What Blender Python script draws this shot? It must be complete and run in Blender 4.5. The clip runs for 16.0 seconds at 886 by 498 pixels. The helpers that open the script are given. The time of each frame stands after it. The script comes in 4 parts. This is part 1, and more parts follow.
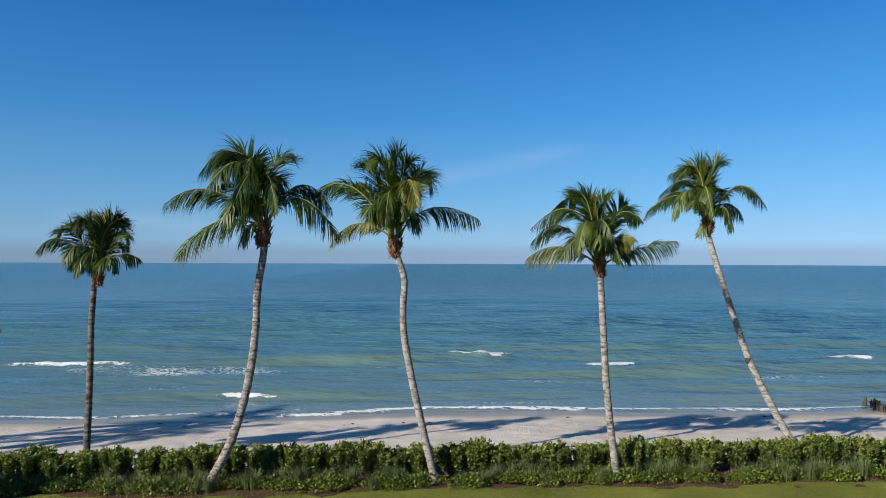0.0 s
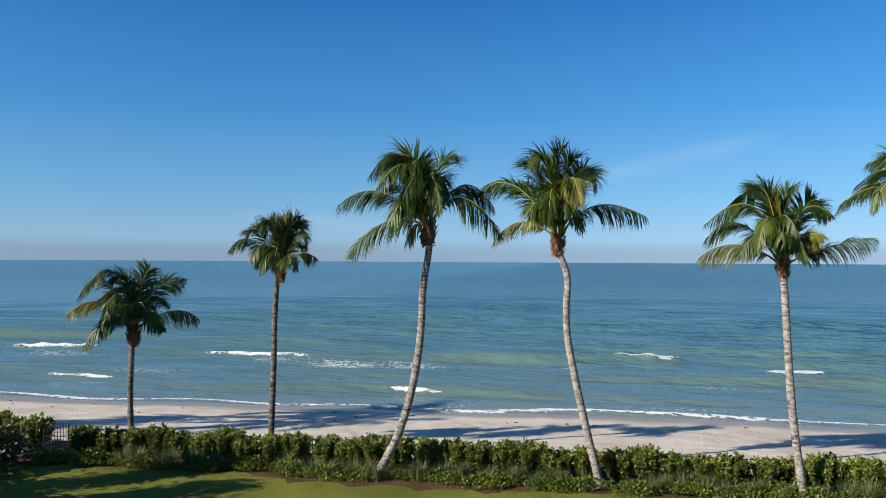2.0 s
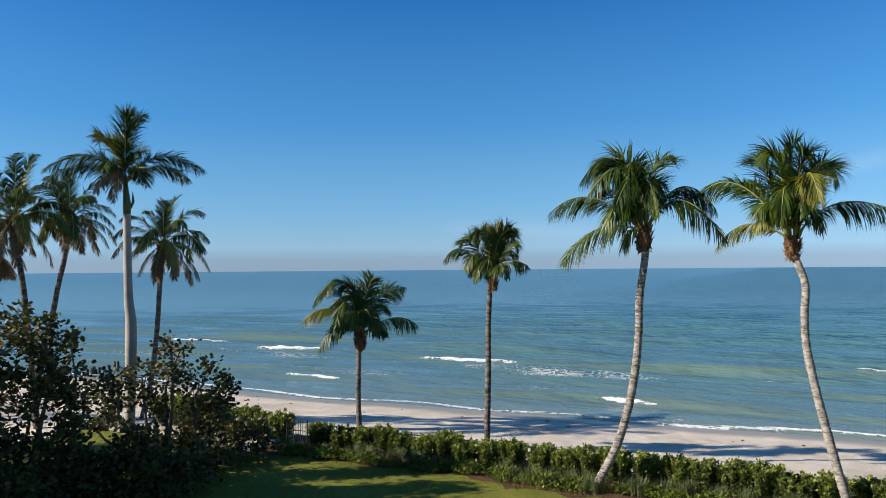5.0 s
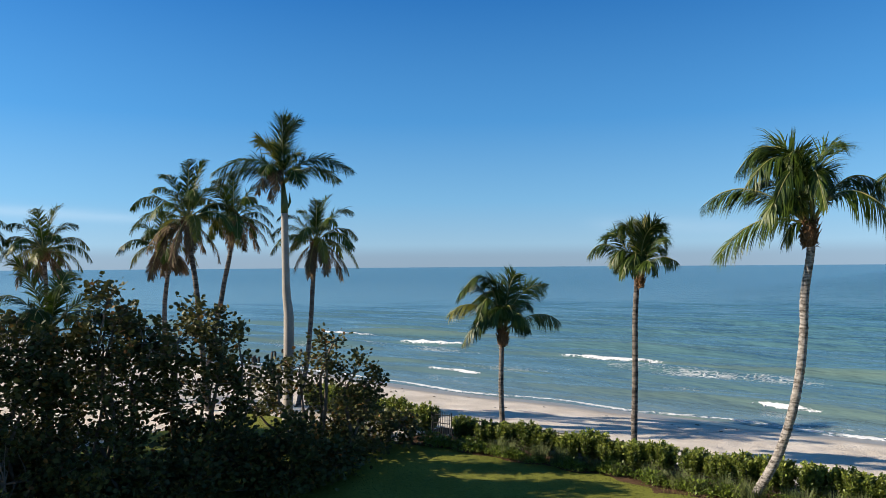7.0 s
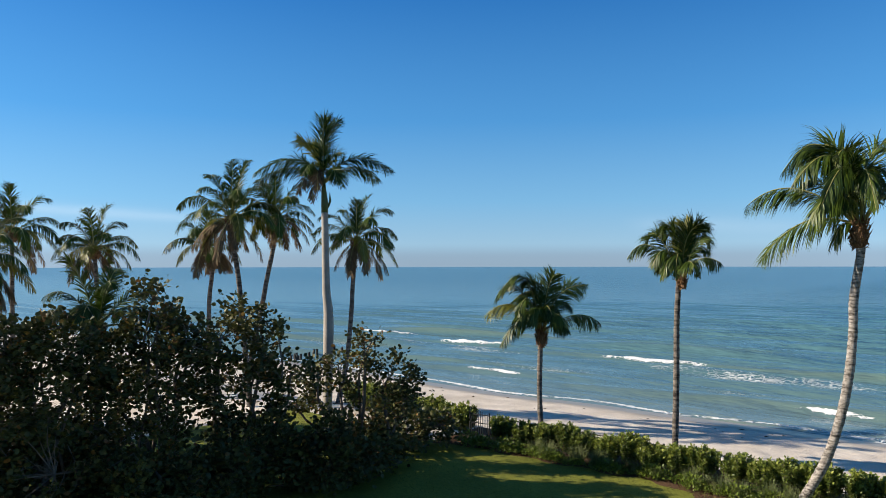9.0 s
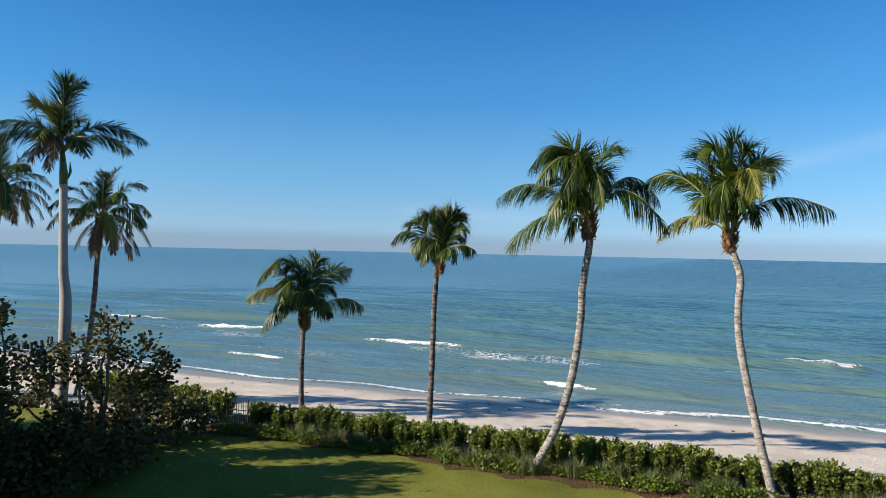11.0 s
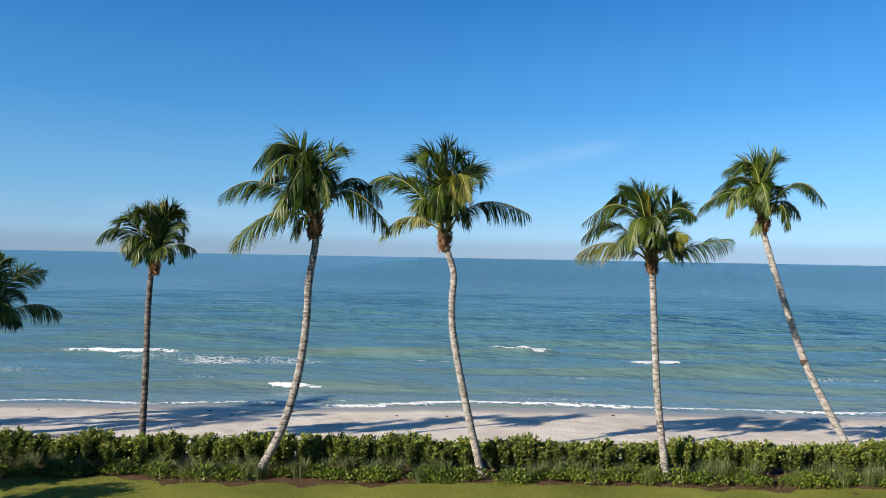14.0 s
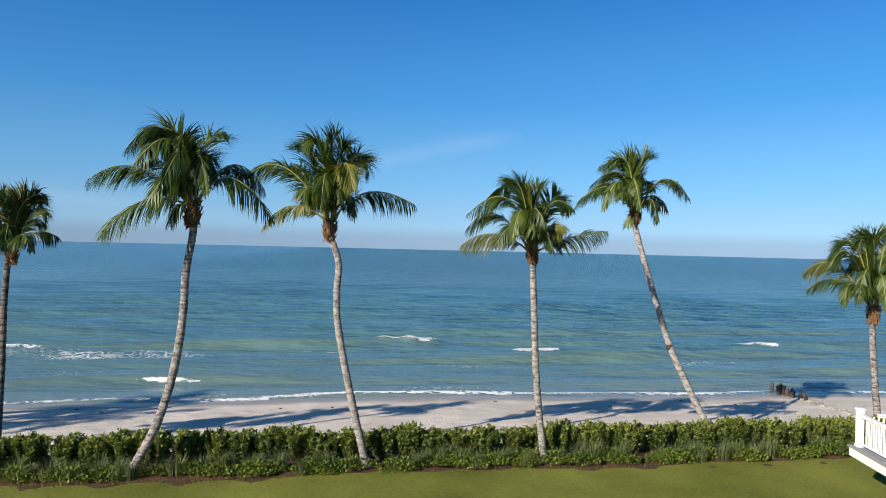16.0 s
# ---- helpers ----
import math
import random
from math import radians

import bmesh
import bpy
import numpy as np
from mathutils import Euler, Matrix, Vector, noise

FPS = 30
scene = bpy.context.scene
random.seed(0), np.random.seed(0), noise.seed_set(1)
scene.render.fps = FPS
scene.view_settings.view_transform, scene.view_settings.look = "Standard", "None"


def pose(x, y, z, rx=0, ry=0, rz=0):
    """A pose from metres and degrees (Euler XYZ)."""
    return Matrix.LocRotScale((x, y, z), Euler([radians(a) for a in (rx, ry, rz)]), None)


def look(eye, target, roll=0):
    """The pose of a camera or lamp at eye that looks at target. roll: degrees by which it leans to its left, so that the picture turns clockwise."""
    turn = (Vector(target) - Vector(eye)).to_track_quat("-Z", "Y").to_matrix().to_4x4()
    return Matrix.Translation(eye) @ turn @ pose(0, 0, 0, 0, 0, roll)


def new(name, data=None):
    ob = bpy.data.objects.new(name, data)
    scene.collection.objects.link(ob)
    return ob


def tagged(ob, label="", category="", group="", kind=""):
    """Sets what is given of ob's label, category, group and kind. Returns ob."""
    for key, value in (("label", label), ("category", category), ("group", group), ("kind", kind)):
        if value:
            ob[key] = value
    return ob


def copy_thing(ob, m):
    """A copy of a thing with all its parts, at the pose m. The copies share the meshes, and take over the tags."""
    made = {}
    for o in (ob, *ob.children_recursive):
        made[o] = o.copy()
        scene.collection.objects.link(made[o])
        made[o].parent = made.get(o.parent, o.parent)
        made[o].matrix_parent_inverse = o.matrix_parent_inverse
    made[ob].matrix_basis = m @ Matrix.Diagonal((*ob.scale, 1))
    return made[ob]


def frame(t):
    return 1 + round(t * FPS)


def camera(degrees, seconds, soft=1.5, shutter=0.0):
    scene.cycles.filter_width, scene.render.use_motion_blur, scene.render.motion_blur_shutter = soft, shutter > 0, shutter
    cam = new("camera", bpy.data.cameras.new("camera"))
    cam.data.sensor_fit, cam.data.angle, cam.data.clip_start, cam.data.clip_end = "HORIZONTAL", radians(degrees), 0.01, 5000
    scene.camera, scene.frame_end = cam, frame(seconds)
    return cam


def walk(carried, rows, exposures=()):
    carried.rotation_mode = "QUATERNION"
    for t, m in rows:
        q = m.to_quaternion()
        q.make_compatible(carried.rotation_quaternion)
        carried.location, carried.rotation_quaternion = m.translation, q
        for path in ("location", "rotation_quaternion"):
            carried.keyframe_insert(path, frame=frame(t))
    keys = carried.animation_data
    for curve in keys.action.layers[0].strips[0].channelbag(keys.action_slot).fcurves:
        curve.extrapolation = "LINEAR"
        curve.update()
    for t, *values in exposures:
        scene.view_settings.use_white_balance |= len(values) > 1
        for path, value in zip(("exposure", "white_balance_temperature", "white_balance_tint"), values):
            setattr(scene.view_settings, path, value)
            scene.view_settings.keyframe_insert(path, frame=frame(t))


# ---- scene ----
# ---------------------------------------------------------------- camera
EYE_HEIGHT = 6.8
cam = camera(64.05, 16.0, soft=0.7)
# seconds, turn to the left, tilt up, lean, and how far the hand has swayed to the right
TURNS = [
    (0, -4.22, 1.10, -0.21, 0.35), (0.5, -2.36, 0.89, 0.02, 0.41), (1, 2.02, 0.82, -0.19, 0.47), (1.5, 6.17, 1.02, -0.30, 0.44),
    (2, 8.91, 0.95, -0.31, 0.37), (2.5, 11.87, 1.23, -0.35, 0.33), (3, 16.72, 1.44, 0.66, 0.25), (3.5, 21.24, 1.36, 0.96, 0.16),
    (3.7, 22.39, 1.44, 0.93, 0.09), (4.7, 24.90, 1.55, 0.60, 0.05), (5.8, 27.80, 1.67, 0.36, 0.01), (6, 29.36, 1.50, 0.48, -0.06),
    (6.5, 32.93, 1.43, 0.35, -0.10), (7, 36.31, 1.38, 0.41, -0.11), (7.5, 39.25, 1.28, 0.48, -0.09), (8, 41.69, 1.72, 1.11, -0.06),
    (8.2, 42.24, 1.72, 1.03, -0.01), (9.1, 38.90, 1.30, -0.10, 0.00), (10.3, 26.80, 0.52, -1.65, 0.03), (10.5, 25.37, 0.23, -1.63, 0.07),
    (11, 21.01, 0.24, -1.24, 0.09), (11.5, 16.72, 0.02, -1.36, 0.09), (12, 13.08, 0.24, -1.30, 0.03), (12.5, 9.55, 0.49, -1.34, -0.01),
    (13, 5.53, 0.53, -1.37, -0.03), (13.5, 1.68, 0.49, -1.26, 0.01), (14, -0.97, 0.60, -1.06, 0.06), (14.5, -3.12, 0.47, -0.44, 0.04),
    (15, -5.79, 0.56, -0.64, 0.05), (15.5, -7.93, 0.62, -0.75, 0.08), (16, -10.03, -0.01, -1.35, 0.13)]
EXPOSURES = [(0.0, 0.38, 6100, 10), (0.5, 0.45, 6250, 10), (1.0, 0.52, 6430, 10), (2.0, 0.57, 6430, 10), (3.5, 0.60, 6400, 10), (5.0, 0.66, 6550, 10), (7.0, 0.75, 6720, 10),
             (8.2, 0.78, 6780, 10), (11.0, 0.74, 6560, 10), (12.5, 0.72, 6500, 10), (14.5, 0.71, 6420, 10), (16.0, 0.57, 6300, 10)]
walk(cam, [(t, pose(c * math.cos(radians(y)), c * math.sin(radians(y)), EYE_HEIGHT, 90 + p, r, y)) for t, y, p, r, c in TURNS], EXPOSURES)

# ---------------------------------------------------------------- light
SUN_HEADING, SUN_ELEVATION = 54.0, 24.5   # the sunlight travels this far right of straight out to sea
CLOUD_STREAKS = [((0.026, 0.994, 0.11), (0.26, 0.953, 0.158), 0.011, 0.26), ((-0.95, 0.303, 0.072), (-0.847, 0.528, 0.064), 0.007, 0.5), ((-0.414, 0.908, 0.057), (-0.223, 0.974, 0.048), 0.010, 0.25)]
world = bpy.data.worlds.new("sky")
scene.world = world
world.use_nodes = True
wn, wl = world.node_tree.nodes, world.node_tree.links
sky = wn.new("ShaderNodeTexSky")
sky.sky_type = "NISHITA"
sky.sun_disc = False
sky.sun_elevation = radians(SUN_ELEVATION)
sky.sun_rotation = radians(180 + SUN_HEADING)
sky.air_density, sky.dust_density, sky.ozone_density = 1.0, 0.05, 4.0
wn["Background"].inputs[1].default_value = 0.085
# clear blue air that pales towards the horizon, with a thin lilac haze over the sea
wtc, wsep, wramp, wmix = (wn.new(k) for k in ("ShaderNodeTexCoord", "ShaderNodeSeparateXYZ", "ShaderNodeValToRGB", "ShaderNodeMix"))
wl.new(wtc.outputs["Generated"], wsep.inputs[0])
wl.new(wsep.outputs["Z"], wramp.inputs[0])
SKY_TONES = [(0.0, (2.35, 3.6, 5.1)), (0.014, (2.35, 3.7, 5.3)), (0.030, (2.75, 4.85, 6.9)), (0.09, (1.7, 4.3, 7.2)), (0.20, (0.62, 2.9, 6.5)), (0.36, (0.16, 1.6, 4.9)), (0.55, (0.22, 0.95, 2.6)), (1.0, (0.15, 0.55, 1.5))]
cr = wramp.color_ramp
cr.elements[0].position, cr.elements[1].position = 0.0, 1.0
for p, c in SKY_TONES[1:-1]:
    cr.elements.new(p)
for e, (p, c) in zip(cr.elements, SKY_TONES):
    e.position, e.color = p, (*[v / 10 for v in c], 1)
gain = wn.new("ShaderNodeVectorMath")
gain.operation = "SCALE"
gain.inputs["Scale"].default_value = 10.0
wl.new(wramp.outputs[0], gain.inputs[0])
wmix.data_type = "RGBA"
wmix.inputs["Factor"].default_value = 0.93
wl.new(sky.outputs[0], wmix.inputs["A"])
# the sky is deepest a quarter turn from the sun
SUN_WAY = (-math.sin(radians(SUN_HEADING)) * math.cos(radians(SUN_ELEVATION)), -math.cos(radians(SUN_HEADING)) * math.cos(radians(SUN_ELEVATION)), math.sin(radians(SUN_ELEVATION)))


def sky_maths(op, a, b, c=None):
    k = wn.new("ShaderNodeMath")
    k.operation = op
    for i, v in enumerate((a, b, c)):
        if isinstance(v, (int, float)):
            k.inputs[i].default_value = v
        elif v is not None:
            wl.new(v, k.inputs[i])
    return k.outputs[0]


def sky_dot(v):
    k = wn.new("ShaderNodeVectorMath")
    k.operation = "DOT_PRODUCT"
    wl.new(wtc.outputs["Generated"], k.inputs[0])
    k.inputs[1].default_value = v
    return k.outputs["Value"]


phase = sky_dot(SUN_WAY)
wl.new(sky_maths("MULTIPLY_ADD", sky_maths("MULTIPLY", phase, phase), 5.3, 7.6), gain.inputs["Scale"])
wl.new(gain.outputs[0], wmix.inputs["B"])
# two thin streaks of high cloud
tone = wmix.outputs["Result"]
veil = wn.new("ShaderNodeTexNoise")
veil.inputs["Scale"].default_value, veil.inputs["Detail"].default_value = 9.0, 6.0
stretch = wn.new("ShaderNodeMapping")
stretch.inputs["Scale"].default_value = (1.0, 1.0, 5.0)
wl.new(wtc.outputs["Generated"], stretch.inputs[0])
wl.new(stretch.outputs[0], veil.inputs["Vector"])
for p, q, wide, amount in CLOUD_STREAKS:
    a, b = Vector(p).normalized(), Vector(q).normalized()
    off = sky_maths("DIVIDE", sky_dot(a.cross(b).normalized()), wide)
    line = sky_maths("POWER", 2.718, sky_maths("MULTIPLY", sky_maths("MULTIPLY", off, off), -1.0))
    span = wn.new("ShaderNodeMapRange")
    span.interpolation_type = "SMOOTHSTEP"
    half = a.angle(b) / 2
    span.inputs["From Min"].default_value, span.inputs["From Max"].default_value = math.cos(half * 1.25), math.cos(half * 0.3)
    wl.new(sky_dot((a + b).normalized()), span.inputs["Value"])
    k = sky_maths("MULTIPLY", sky_maths("MULTIPLY", line, span.outputs[0]), sky_maths("MULTIPLY", veil.outputs[0], amount))
    m = wn.new("ShaderNodeMix")
    m.data_type = "RGBA"
    wl.new(k, m.inputs["Factor"])
    wl.new(tone, m.inputs["A"])
    m.inputs["B"].default_value = (5.0, 6.2, 7.4, 1)
    tone = m.outputs["Result"]
wl.new(tone, wn["Background"].inputs[0])
sun = new("sun", bpy.data.lights.new("sun", "SUN"))
sun.data.energy, sun.data.angle, sun.data.color = 5.0, radians(0.5), (1.0, 0.9, 0.76)
sun.matrix_world = look((0, 0, 30), (math.sin(radians(SUN_HEADING)) * 10, math.cos(radians(SUN_HEADING)) * 10,
                                     30 - 10 * math.tan(radians(SUN_ELEVATION))))

# ---------------------------------------------------------------- helpers
rng = np.random.default_rng(7)


def mesh_of(name, verts, faces, materials=(), slots=None, smooth=True):
    me = bpy.data.meshes.new(name)
    me.from_pydata([tuple(v) for v in verts], [], faces)
    for m in materials:
        me.materials.append(m)
    if slots is not None:
        me.polygons.foreach_set("material_index", slots)
    if smooth:
        me.polygons.foreach_set("use_smooth", [True] * len(me.polygons))
    me.update()
    return me


def grid_mesh(name, x, y, z, material):
    """A sheet from 2D arrays of coordinates."""
    n, m = x.shape
    co = np.stack([x, y, z], -1).reshape(-1, 3).astype(np.float32)
    i = np.arange(n * m).reshape(n, m)
    q = np.stack([i[:-1, :-1], i[:-1, 1:], i[1:, 1:], i[1:, :-1]], -1).reshape(-1, 4)
    me = bpy.data.meshes.new(name)
    me.vertices.add(len(co)), me.loops.add(q.size), me.polygons.add(len(q))
    me.vertices.foreach_set("co", co.ravel())
    me.loops.foreach_set("vertex_index", q.ravel())
    me.polygons.foreach_set("loop_start", np.arange(0, q.size, 4))
    me.polygons.foreach_set("use_smooth", np.ones(len(q), bool))
    me.materials.append(material)
    me.update(calc_edges=True)
    me.validate()
    return me


def part(name, me, parent, label=""):
    ob = new(name, me)
    ob.parent = parent
    if label:
        ob["label"] = label
    return ob


def thing(name, m, label, category, group="", kind=""):
    ob = new(name)
    ob.empty_display_size = 0.2
    ob.matrix_basis = m
    return tagged(ob, label, category, group, kind)


def tube(points, radii, sides=10, cap=True):
    """Verts and faces of a tube along points."""
    verts, faces = [], []
    pts = [Vector(p) for p in points]
    side = Vector((1, 0, 0))
    for i, p in enumerate(pts):
        t = (pts[min(i + 1, len(pts) - 1)] - pts[max(i - 1, 0)]).normalized()
        if abs(t.dot(side)) > 0.95:
            side = Vector((0, 1, 0))
        u = (side - t * side.dot(t)).normalized()
        v = t.cross(u)
        side = u
        for k in range(sides):
            a = 2 * math.pi * k / sides
            verts.append(p + (u * math.cos(a) + v * math.sin(a)) * radii[i])
    for i in range(len(pts) - 1):
        for k in range(sides):
            a, b = i * sides + k, i * sides + (k + 1) % sides
            faces.append((a, b, b + sides, a + sides))
    if cap:
        faces.append(tuple(range(sides))[::-1])
        faces.append(tuple(range((len(pts) - 1) * sides, len(pts) * sides)))
    return verts, faces


class Bag:
    """Gathers verts and faces of one mesh."""
    def __init__(self):
        self.v, self.f, self.s = [], [], []

    def add(self, verts, faces, slot=0):
        o = len(self.v)
        self.v += list(verts)
        self.f += [tuple(i + o for i in f) for f in faces]
        self.s += [slot] * len(faces)

    def box(self, x0, y0, z0, x1, y1, z1, slot=0):
        self.add([(x0, y0, z0), (x1, y0, z0), (x1, y1, z0), (x0, y1, z0), (x0, y0, z1), (x1, y0, z1), (x1, y1, z1), (x0, y1, z1)],
                 [(0, 3, 2, 1), (4, 5, 6, 7), (0, 1, 5, 4), (1, 2, 6, 5), (2, 3, 7, 6), (3, 0, 4, 7)], slot)

    def mesh(self, name, *materials, smooth=True):
        return mesh_of(name, self.v, self.f, materials, self.s, smooth)


def bevelled_box(name, sx, sy, sz, material, bevel=0.01):
    """A box standing on z = 0 with softened edges."""
    bm = bmesh.new()
    bmesh.ops.create_cube(bm, size=1, matrix=Matrix.Translation((0, 0, sz / 2)) @ Matrix.Diagonal((sx, sy, sz, 1)))
    bmesh.ops.bevel(bm, geom=bm.edges[:], offset=bevel, segments=2, affect="EDGES")
    me = bpy.data.meshes.new(name)
    bm.to_mesh(me), bm.free()
    me.materials.append(material)
    return me


def spline(points, n):
    """A smooth run of n points through the given ones."""
    p = np.array(points, float)
    t = np.linspace(0, len(p) - 1, n)
    q = np.vstack([2 * p[0] - p[1], p, 2 * p[-1] - p[-2]])
    out = []
    for u in t:
        i = min(int(u), len(p) - 2)
        f = u - i
        a, b, c, d = q[i:i + 4]
        out.append(0.5 * (2 * b + (c - a) * f + (2 * a - 5 * b + 4 * c - d) * f * f + (3 * b - a - 3 * c + d) * f ** 3))
    return np.array(out)


# ---------------------------------------------------------------- materials
def material(name, low, high, rough=0.8, scale=4.0, fine=40.0, bump=0.3, bump_scale=30.0, spec=0.3, stretch=(1, 1, 1),
             island=0.0, obj=0.0, translucent=0.0, coords="Object", distance=0.02, ends=(0.1, 0.9)):
    m = bpy.data.materials.new(name)
    m.use_nodes = True
    n, l = m.node_tree.nodes, m.node_tree.links
    bsdf = n["Principled BSDF"]
    bsdf.inputs["Roughness"].default_value = rough
    bsdf.inputs["Specular IOR Level"].default_value = spec
    tc, mp = n.new("ShaderNodeTexCoord"), n.new("ShaderNodeMapping")
    mp.inputs["Scale"].default_value = stretch
    l.new(tc.outputs[coords], mp.inputs[0])
    big, small, b = (n.new("ShaderNodeTexNoise") for _ in range(3))
    big.inputs["Scale"].default_value, small.inputs["Scale"].default_value, b.inputs["Scale"].default_value = scale, fine, bump_scale
    for k in (big, small, b):
        k.inputs["Detail"].default_value = 4
        l.new(mp.outputs[0], k.inputs["Vector"])
    mix = n.new("ShaderNodeMath")
    mix.operation = "MULTIPLY_ADD"
    l.new(small.outputs[0], mix.inputs[0])
    mix.inputs[1].default_value = 0.45
    add = n.new("ShaderNodeMath")
    add.operation = "MULTIPLY_ADD"
    l.new(big.outputs[0], add.inputs[0])
    add.inputs[1].default_value = 0.9
    add.inputs[2].default_value = -0.2
    l.new(add.outputs[0], mix.inputs[2])
    fac = mix.outputs[0]
    for amount, node, out in ((island, "ShaderNodeNewGeometry", "Random Per Island"), (obj, "ShaderNodeObjectInfo", "Random")):
        if amount:
            g, k = n.new(node), n.new("ShaderNodeMath")
            k.operation = "MULTIPLY_ADD"
            k.inputs[1].default_value = amount
            l.new(g.outputs[out], k.inputs[0])
            s = n.new("ShaderNodeMath")
            s.operation = "SUBTRACT"
            s.inputs[1].default_value = amount / 2
            l.new(fac, s.inputs[0])
            l.new(s.outputs[0], k.inputs[2])
            fac = k.outputs[0]
    ramp = n.new("ShaderNodeValToRGB")
    ramp.color_ramp.elements[0].color, ramp.color_ramp.elements[1].color = (*low, 1), (*high, 1)
    ramp.color_ramp.elements[0].position, ramp.color_ramp.elements[1].position = ends
    l.new(fac, ramp.inputs[0])
    l.new(ramp.outputs[0], bsdf.inputs["Base Color"])
    if bump:
        bp = n.new("ShaderNodeBump")
        bp.inputs["Strength"].default_value, bp.inputs["Distance"].default_value = bump, distance
        l.new(b.outputs[0], bp.inputs["Height"])
        l.new(bp.outputs[0], bsdf.inputs["Normal"])
    if translucent:
        tr, ms = n.new("ShaderNodeBsdfTranslucent"), n.new("ShaderNodeMixShader")
        l.new(ramp.outputs[0], tr.inputs[0])
        ms.inputs[0].default_value = translucent
        l.new(bsdf.outputs[0], ms.inputs[1])
        l.new(tr.outputs[0], ms.inputs[2])
        l.new(ms.outputs[0], n["Material Output"].inputs[0])
    return m


FROND = material("palm_leaflet", (0.013, 0.032, 0.004), (0.088, 0.128, 0.014), 0.42, 1.2, 8, 0, spec=0.27, island=0.5, obj=0.4, translucent=0.17)
FROND_YELLOW = material("yellowing_leaflet", (0.07, 0.085, 0.008), (0.27, 0.25, 0.03), 0.5, 1.2, 8, 0, spec=0.4, island=0.4, obj=0.3, translucent=0.25)
FROND_DRY = material("dead_leaflet", (0.07, 0.045, 0.025), (0.22, 0.15, 0.085), 0.8, 1.2, 8, 0, spec=0.2, island=0.4, obj=0.3, translucent=0.15)
RACHIS = material("frond_rib", (0.16, 0.16, 0.04), (0.34, 0.30, 0.10), 0.5, 2, 12, 0, obj=0.4)
TRUNK = material("palm_bark", (0.055, 0.046, 0.04), (0.42, 0.385, 0.35), 0.9, 4.2, 17, 0.9, 26, 0.15, (1.5, 1.5, 4.5), obj=0.1, ends=(0.29, 0.60))
TRUNK_DARK = material("dark_palm_bark", (0.04, 0.034, 0.03), (0.23, 0.20, 0.175), 0.9, 2.6, 15, 0.9, 26, 0.15, (1.5, 1.5, 5.5), obj=0.1, ends=(0.33, 0.6))
ROYAL = material("royal_palm_bark", (0.22, 0.19, 0.16), (0.46, 0.42, 0.37), 0.85, 1.2, 12, 0.4, 18, 0.2, (1, 1, 1.6))
SHAFT = material("crownshaft", (0.05, 0.08, 0.02), (0.12, 0.15, 0.05), 0.4, 2, 9, 0.1)
BOOT = material("palm_boot_fibre", (0.07, 0.035, 0.018), (0.36, 0.21, 0.115), 0.9, 5, 30, 0.8, 40, 0.1, (2, 2, 0.7), island=0.4)
HEDGE = material("hedge_leaf", (0.024, 0.048, 0.010), (0.27, 0.33, 0.06), 0.45, 0.9, 9, 0, spec=0.5, island=0.55, obj=0.25, translucent=0.28)
SHOOT = material("pale_new_leaf", (0.12, 0.16, 0.02), (0.42, 0.44, 0.09), 0.45, 0.9, 9, 0, spec=0.4, island=0.5, obj=0.25, translucent=0.3)
GRAPE = material("sea_grape_leaf", (0.035, 0.043, 0.015), (0.135, 0.13, 0.035), 0.55, 0.9, 7, 0, spec=0.3, island=0.5, translucent=0.15)
GRAPE_OLD = material("sea_grape_old_leaf", (0.16, 0.06, 0.02), (0.30, 0.20, 0.05), 0.45, 0.9, 7, 0, spec=0.4, island=0.5, translucent=0.2)
TWIG = material("grey_twig", (0.09, 0.07, 0.055), (0.26, 0.21, 0.17), 0.9, 3, 25, 0.4, 40, 0.15)
REED = material("ornamental_grass", (0.05, 0.08, 0.025), (0.20, 0.22, 0.085), 0.7, 1, 9, 0, island=0.6, obj=0.3, translucent=0.2)
COVER = material("groundcover_leaf", (0.045, 0.08, 0.010), (0.21, 0.27, 0.035), 0.45, 1, 9, 0, island=0.5, obj=0.25, translucent=0.2)
BLADE = material("lawn_blade", (0.075, 0.09, 0.014), (0.20, 0.20, 0.045), 0.6, 0.5, 5, 0, island=0.5, translucent=0.2)
LAWN = material("lawn_turf", (0.062, 0.08, 0.011), (0.30, 0.305, 0.058), 0.9, 0.35, 9, 0.9, 45, 0.1)
MULCH = material("bark_mulch", (0.045, 0.025, 0.015), (0.17, 0.10, 0.06), 0.95, 2, 25, 1.0, 30, 0.1, distance=0.05)
WHITE = material("white_paint", (0.74, 0.74, 0.72), (0.84, 0.84, 0.82), 0.45, 2, 30, 0.05, 60)
BOARD = material("weathered_deck_board", (0.20, 0.20, 0.21), (0.36, 0.35, 0.34), 0.8, 2, 20, 0.4, 30, 0.2, (1, 8, 1), obj=0.4)
STEEL = material("dark_painted_metal", (0.018, 0.018, 0.018), (0.04, 0.04, 0.04), 0.5, 3, 30, 0.1, 60)
TIMBER = material("sea_worn_timber", (0.022, 0.018, 0.016), (0.10, 0.085, 0.07), 0.9, 3, 20, 0.9, 20, 0.2, (3, 3, 0.6), obj=0.5)
ROCK = material("pale_shore_rock", (0.20, 0.18, 0.15), (0.50, 0.46, 0.40), 0.9, 3, 20, 0.8, 15, 0.2, obj=0.6)
WRACK = material("dry_seaweed", (0.03, 0.022, 0.015), (0.10, 0.075, 0.05), 0.95, 3, 20, 0.5, 30, 0.1)
